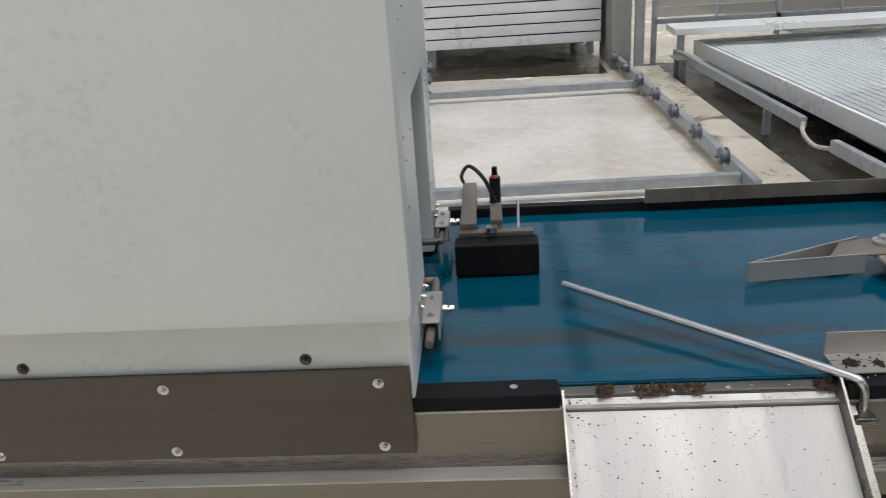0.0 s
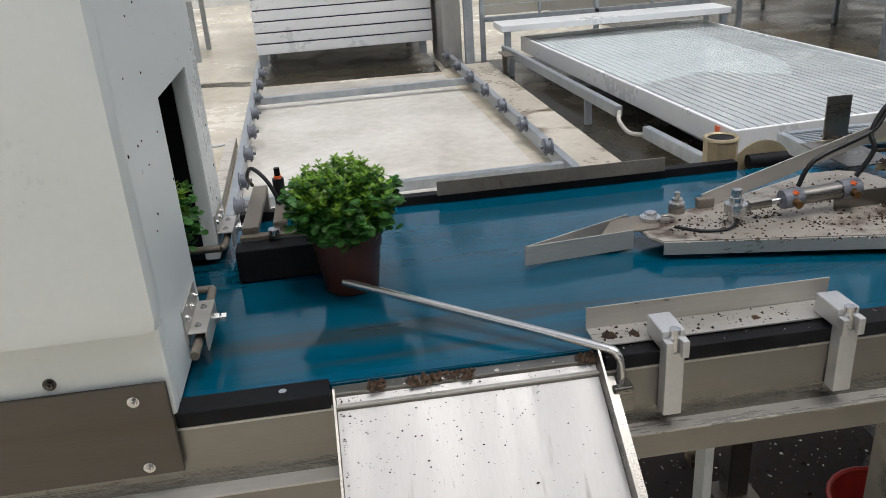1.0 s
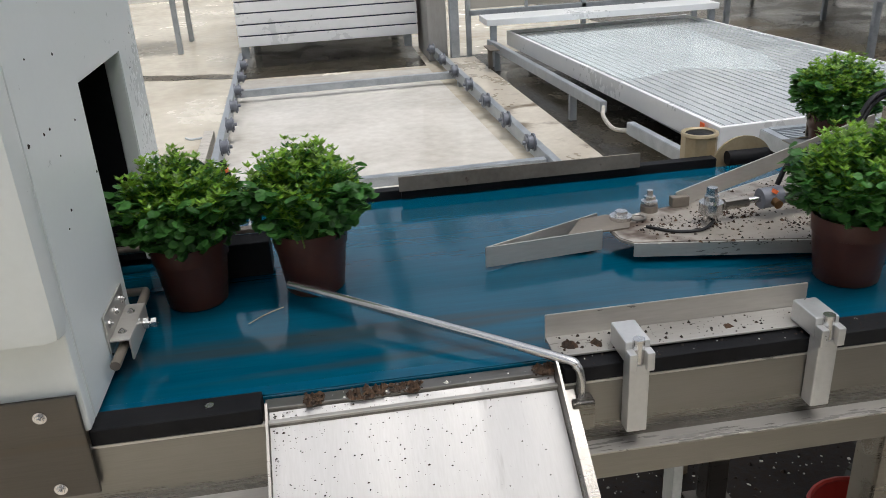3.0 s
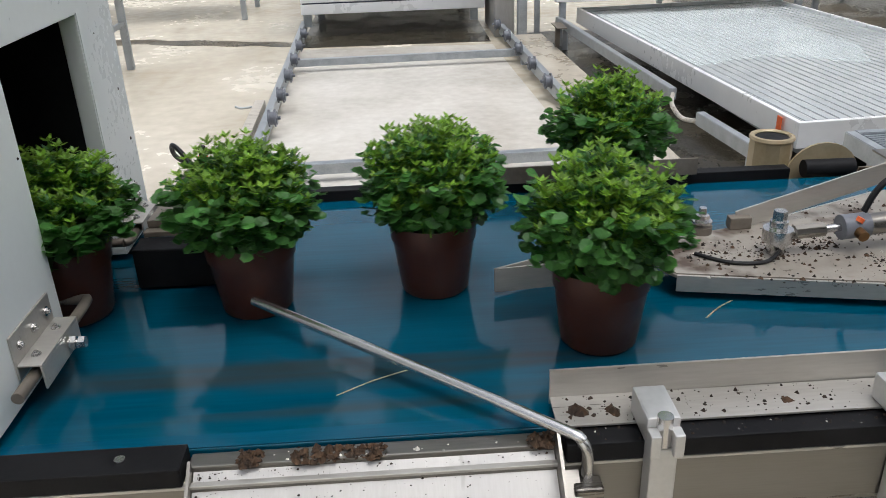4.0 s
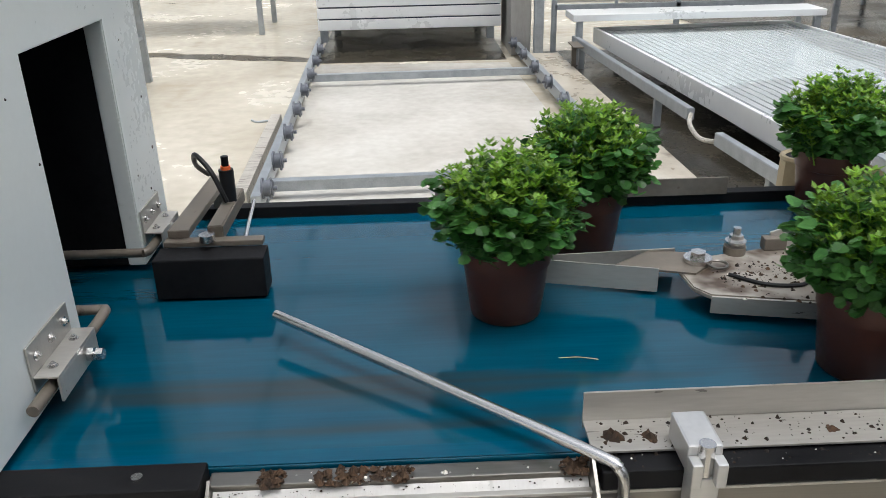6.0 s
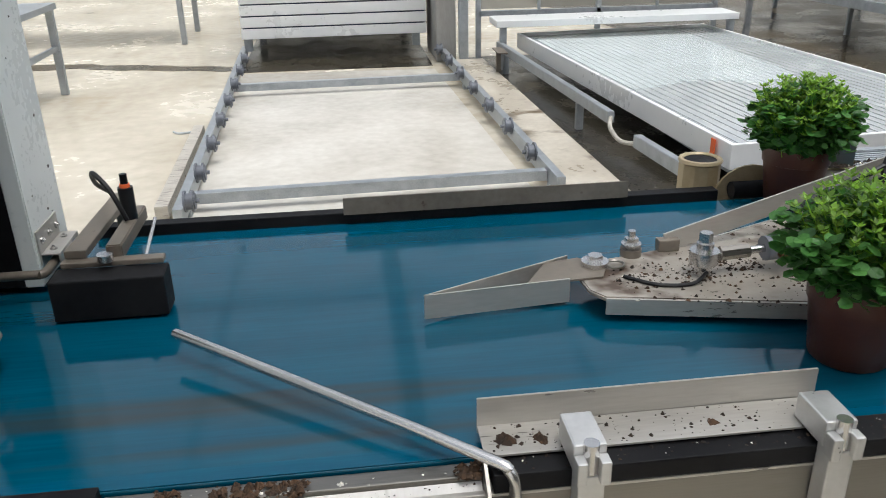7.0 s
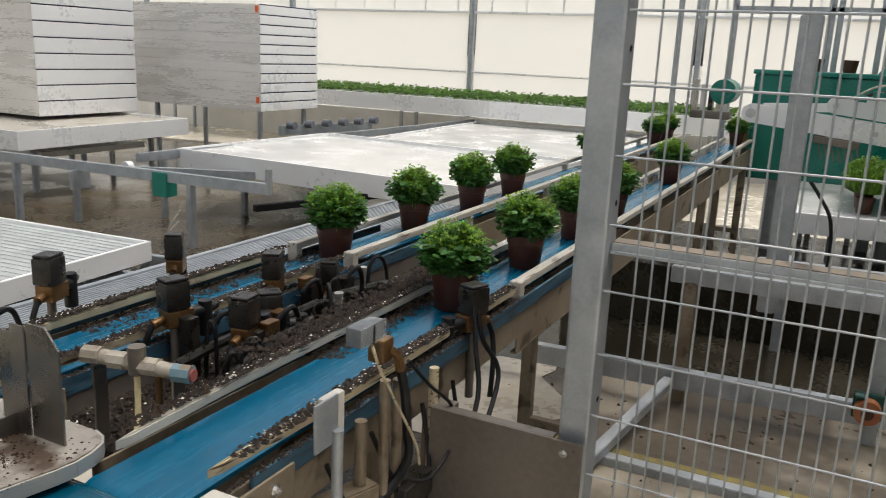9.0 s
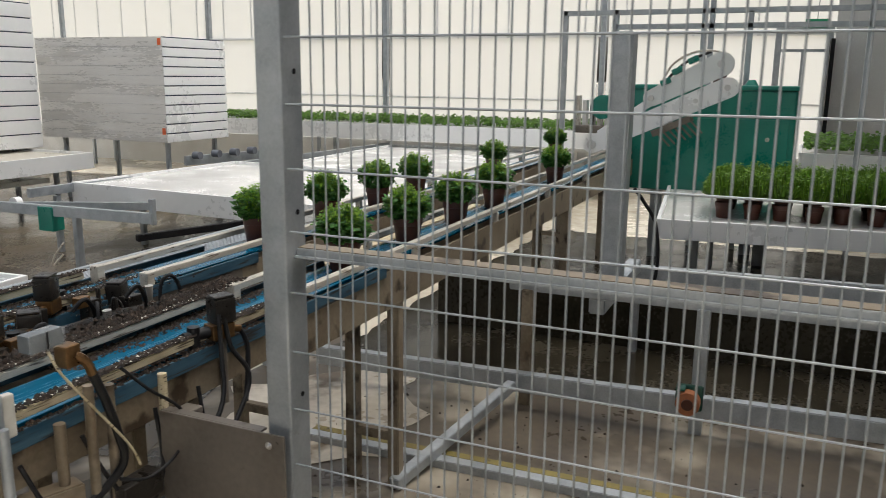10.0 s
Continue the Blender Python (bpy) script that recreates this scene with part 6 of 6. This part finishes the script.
def crown(seed, count, tips, radius=0.092, height=0.128, base=0.100, lobes=7, size=0.0078, mats=("leaf", "leaf_tip")):
    """A dense dome of leaves on thin stems, uneven at the edge, with pale young tips above."""
    rng = random.Random(seed)
    bm = bmesh.new()
    lean = [1 + 0.22 * math.sin(k * 1.7 + seed) * rng.random() for k in range(12)]
    for i in range(count):
        th = 6.2832 * rng.random()
        ph = math.acos(1 - 1.32 * rng.random())
        k = lean[int(th / 6.2832 * 12) % 12]
        depth = 1.0 - 0.5 * rng.random() ** 1.6
        d = Vector((math.sin(ph) * math.cos(th), math.sin(ph) * math.sin(th), math.cos(ph)))
        flat = math.hypot(d.x, d.y) ** -0.22 if d.z > 0 else 1.0
        p = Vector((d.x * radius * k * depth * min(flat, 1.25), d.y * radius * k * depth * min(flat, 1.25), base + 0.035 + abs(d.z) ** 0.75 * (height - 0.047) * depth * (0.88 + 0.18 * rng.random())))
        if d.z < 0:
            p.x, p.y = p.x * (1 + 0.9 * d.z), p.y * (1 + 0.9 * d.z)
            p.z = base + 0.035 + d.z * 0.10
        n = d * 0.7 + Vector((0, 0, 0.75)) + Vector((rng.random() - 0.5, rng.random() - 0.5, rng.random() - 0.5)) * 1.35
        leaf(bm, p, n, size * (0.55 + 0.75 * rng.random()) * (1.18 if d.z < 0.12 else 0.92), rng, lobes)
    for i in range(tips):
        th, rr = 6.2832 * rng.random(), radius * 0.98 * math.sqrt(rng.random())
        z = base + height * math.sqrt(max(0.05, 1 - (rr / radius) ** 2 * 0.72)) + 0.058 * rng.random() ** 1.5 - 0.012
        top = Vector((rr * 1.08 * math.cos(th), rr * 1.08 * math.sin(th), z))
        low = Vector((rr * 0.7 * math.cos(th), rr * 0.7 * math.sin(th), z - 0.06))
        w = Vector((rng.random() - 0.5, rng.random() - 0.5, 0)).normalized() * 0.0011
        bm.faces.new([bm.verts.new(p) for p in (low - w, low + w, top + w * 0.6, top - w * 0.6)]).material_index = 1
        star(bm, top, rng, 0.0085 + 0.005 * rng.random(), 1)
        star(bm, low.lerp(top, 0.78), rng, 0.011 + 0.005 * rng.random(), i % 2)
        star(bm, low.lerp(top, 0.55), rng, 0.012 + 0.005 * rng.random(), 0)
    for i in range(tips // 3):
        # straggling side shoots
        th, z = 6.2832 * rng.random(), base + 0.02 + 0.07 * rng.random()
        out = Vector((math.cos(th), math.sin(th), 0))
        top = out * radius * (1.06 + 0.14 * rng.random()) + Vector((0, 0, z + 0.012))
        hose([out * radius * 0.6 + Vector((0, 0, z)), top], 0.0011, 3, bm, 1)
        for j in range(3):
            leaf(bm, top + Vector((rng.random() - 0.5, rng.random() - 0.5, rng.random() - 0.5)) * 0.018, Vector((rng.random() - 0.5, rng.random() - 0.5, 0.8)), 0.007 + 0.005 * rng.random(), rng, 7, 0)
    for i in range(26 if count > 300 else 0):
        th = 6.2832 * rng.random()
        hose([(0.02 * math.cos(th), 0.02 * math.sin(th), 0.10), (0.055 * math.cos(th + 0.3), 0.055 * math.sin(th + 0.3), 0.15), (0.085 * math.cos(th + 0.4), 0.085 * math.sin(th + 0.4), 0.18)], 0.0014, 4, bm, 2)
    return finish("crown", bm, mats)


def pot_mesh(name):
    bm = bmesh.new()
    prof = [(0.0, 0.001), (0.047, 0.001), (0.050, 0.004), (0.0600, 0.082), (0.0602, 0.083), (0.0625, 0.084), (0.0648, 0.112), (0.0642, 0.114), (0.0620, 0.113), (0.0605, 0.096)]
    seg = 36
    rings = []
    for r, z in prof[1:]:
        rings.append([bm.verts.new((r * math.cos(6.2832 * k / seg), r * math.sin(6.2832 * k / seg), z)) for k in range(seg)])
    for a, b in zip(rings, rings[1:]):
        for k in range(seg):
            bm.faces.new((a[k], a[(k + 1) % seg], b[(k + 1) % seg], b[k]))
    bm.faces.new(rings[0][::-1])
    return finish(name, bm, "pot", True)


def soil_mesh():
    rng = random.Random(5)
    bm = bmesh.new()
    bmesh.ops.create_circle(bm, cap_ends=True, radius=0.0606, segments=24, matrix=Matrix.Translation((0, 0, 0.100)))
    return finish("soil", bm, "soil")


CROWNS = [crown(60 + i, 1100, 270, radius=0.088, height=0.112, size=0.0078) for i in range(4)]


def grass_crown(seed, blades=1100, radius=0.098):
    """A tuft of fine upright shoots that spread at the top."""
    rng = random.Random(seed)
    bm = bmesh.new()
    for i in range(blades):
        th, rr = 6.2832 * rng.random(), math.sqrt(rng.random())
        out = Vector((math.cos(th), math.sin(th), 0))
        low = out * radius * 0.62 * rr + Vector((0, 0, 0.095))
        top = out * radius * rr * (0.95 + 0.2 * rng.random()) + Vector((0, 0, 0.115 + 0.10 * math.sqrt(1.02 - rr * rr) * (0.55 + 0.55 * rng.random())))
        mid = low.lerp(top, 0.55) + out * 0.008
        side = out.cross(Vector((0, 0, 1))) if rng.random() < 0.5 else out
        w = side * (0.0022 + 0.0018 * rng.random())
        a, b, c, d, e = [bm.verts.new(p) for p in (low - w * 0.5, low + w * 0.5, mid + w, mid - w, top)]
        for f in (bm.faces.new((a, b, c, d)), bm.faces.new((d, c, e))):
            f.material_index = 1 if i % 6 == 0 else 0
        if i % 3 == 0:
            leaf(bm, top, Vector((rng.random() - 0.5, rng.random() - 0.5, 0.8)), 0.004 + 0.003 * rng.random(), rng, 5, i % 2)
    return finish("crown", bm, ["far_leaf", "leaf_tip"])


LIGHT_CROWNS = [grass_crown(80 + i) for i in range(3)]
POT, SOIL = pot_mesh("pot"), soil_mesh()


def plant(at, which, turn, label, group, light=False, size=1.0):
    p = thing("potted_plant", at, label, "potted plant", group)
    for name, me in (("pot", POT), ("soil", SOIL), ("crown", (LIGHT_CROWNS if light else CROWNS)[which])):
        ob = new(name, me)
        ob.parent = p
        if name == "crown":
            ob.rotation_euler = (0, 0, radians(turn))
            ob.scale = (size, size, size * (0.97 + 0.06 * ((which * 7 + turn) % 3) / 2))
    return p


# plants already on the bench behind the fence
rng = random.Random(77)
for i in range(7):
    for j in range(4):
        plant((6.98 + 0.02 * i + 0.235 * j + 0.02 * rng.random(), 0.62 - 0.20 * i + 0.02 * rng.random(), 0.571), (i + j) % 3, 40 * (i * 3 + j), "bushy green potted plant in a brown pot on the bench", "plants on the bench", True, 1.6)


def hedge(name, x0, x1, y0, y1, z, h, count, seed, label):
    """A close-set row of plants, as a bed of leaves."""
    rng = random.Random(seed)
    bm = bmesh.new()
    for i in range(count):
        x, y = x0 + (x1 - x0) * rng.random(), y0 + (y1 - y0) * rng.random()
        bulge = 0.75 + 0.25 * math.sin(y * 26) * math.sin(x * 26 + 1)
        p = Vector((x, y, z + h * bulge * (0.35 + 0.65 * rng.random() ** 0.5)))
        leaf(bm, p, Vector((rng.random() - 0.9, rng.random() - 0.5, 0.9)), 0.016 + 0.014 * rng.random(), rng, 5)
    return whole(name, bm, "far_leaf", ((x0 + x1) / 2, (y0 + y1) / 2, z), label, "plants", "", "stuff")


wb = rolling_bench("rolling_bench", 11.95, 12.75, 2.2, 12.5, 0.60, 0.84, 0.0, "tray_pale", "white bench along the far wall")
legs_under(wb, ((12.1, 2.5), (12.6, 2.5), (12.1, 12.2), (12.6, 12.2), (12.1, 7.3), (12.6, 7.3)), 0.598)
hedge("plant_row", 11.98, 12.7, 2.25, 12.45, 0.79, 0.20, 11000, 90, "dense row of green plants along the far wall")
wb2 = rolling_bench("rolling_bench", 10.3, 11.6, -3.6, 0.15, 0.62, 0.80, 0.0, "tray_pale", "far white bench full of plants")
legs_under(wb2, ((10.4, -3.2), (11.4, -3.2), (10.4, 0.05), (11.4, 0.05)), 0.618)
hedge("plant_row", 10.35, 11.55, -3.5, 0.10, 0.77, 0.22, 8000, 91, "dense green plants on a far bench")


# ---- what moves ----


V_MAIN, V_LANE = 0.69, 0.70
# time after passing x = 0.40, and the place reached, for either lane: the pots drag along the flap
DRAG = {"near": ((0.507, 0.75), (0.78, 0.862), (1.97, 1.60)), "far": ((0.435, 0.70), (1.03, 0.95))}


def pot_x(lane, dt):
    steps = DRAG[lane]
    if dt < steps[0][0]:
        return steps[0][1] - V_MAIN * (steps[0][0] - dt)
    for (ta, xa), (tb, xb) in zip(steps, steps[1:]):
        if dt < tb:
            return xa + (xb - xa) * (dt - ta) / (tb - ta)
    return steps[-1][1] + V_LANE * (dt - steps[-1][0])


TRACK = {"near": ((0.70, 1.921), (0.76, 1.89), (0.84, 1.782), (0.88, 1.76), (1.0, 1.745), (1.3, 1.73), (1.6, 1.69), (2.0, 1.678), (30, 1.678)),
         "far": ((0.58, 1.925), (0.66, 1.96), (0.73, 2.03), (0.78, 2.085), (0.95, 2.18), (1.25, 2.27), (1.55, 2.30), (1.8, 2.27), (2.2, 2.255), (30, 2.255))}


def pot_y(lane, x):
    pts = TRACK[lane]
    if x <= pts[0][0]:
        return pts[0][1]
    for (xa, ya), (xb, yb) in zip(pts, pts[1:]):
        if x <= xb:
            return ya + (yb - ya) * (x - xa) / (xb - xa)
    return pts[-1][1]


POTS = [(-3.0, "near"), (-2.2, "far"), (-1.5, "far"), (1.0, "far"), (1.52, "near"), (2.96, "far"), (3.25, "near"), (3.65, "far"),
        (4.03, "near"), (4.41, "far"), (4.79, "near"), (5.19, "far"), (5.56, "near")]
MOVERS = [plant((0, 0, 0), i % 4, 77 * i, "bushy green campanula in a brown plastic pot riding the belt", "pots on the belt") for i in range(len(POTS))]
STRAWS = []
for k, (sx, sy, turn, length) in enumerate(((3.62, 1.70, 28, 0.10), (2.92, 1.83, 40, 0.07), (4.55, 1.70, 5, 0.05), (5.30, 1.78, -8, 0.05))):
    STRAWS.append((tagged(new("straw", finish("straw", hose([(-length / 2, 0, 0.002), (0, 0.002, 0.003), (length / 2, 0, 0.002)], 0.0006, 5), "straw")), "pale dry straw lying on the moving belt", "straw"), sx, sy, turn))


def motions():
    for (t0, lane), ob in zip(POTS, MOVERS):
        rows, t = [], 0.0
        while t <= 10.001:
            x = min(pot_x(lane, t - t0), END_X - 0.1)
            rows.append((t, pose(x, pot_y(lane, x), BZ - (0.002 if x > 1.5 else 0.0), 0, 0, 8 * math.sin(3 * x + t0) if 0.6 < x < 1.7 else 0)))
            t += 0.1
        walk(ob, rows)
    for ob, t0, y, turn in STRAWS:
        walk(ob, [(t, pose(0.30 + V_MAIN * (t - t0), y, BZ, 0, 0, turn)) for t in (0.0, t0, 10.0)])
    low, high = 0.0, -20.8
    swings = [(0.0, low), (1.65, low), (1.80, high), (2.15, high), (2.35, low), (3.28, low), (3.42, high), (3.80, high), (3.95, low), (4.22, low), (4.36, high),
              (4.58, high), (4.72, low), (4.86, low), (4.97, high), (5.30, high), (5.44, low), (5.76, low), (5.90, high), (6.15, high), (6.35, low), (10.0, low)]
    walk(FLAP, [(t, pose(*PIVOT, 0, 0, a)) for t, a in swings])
    arm = [(0, 1.55, 1.16, 6), (8.5, 1.55, 1.16, 6), (9.0, 1.557, 1.157, 6), (9.25, 1.60, 1.145, 7), (9.5, 1.668, 1.124, 6.7), (9.7, 1.74, 1.08, -2), (9.85, 1.80, 1.03, -13), (10, 1.849, 0.985, -24.8)]
    walk(ARM, [(t, pose(8.0, y, z, a, 0, 0)) for t, y, z, a in arm])


motions()
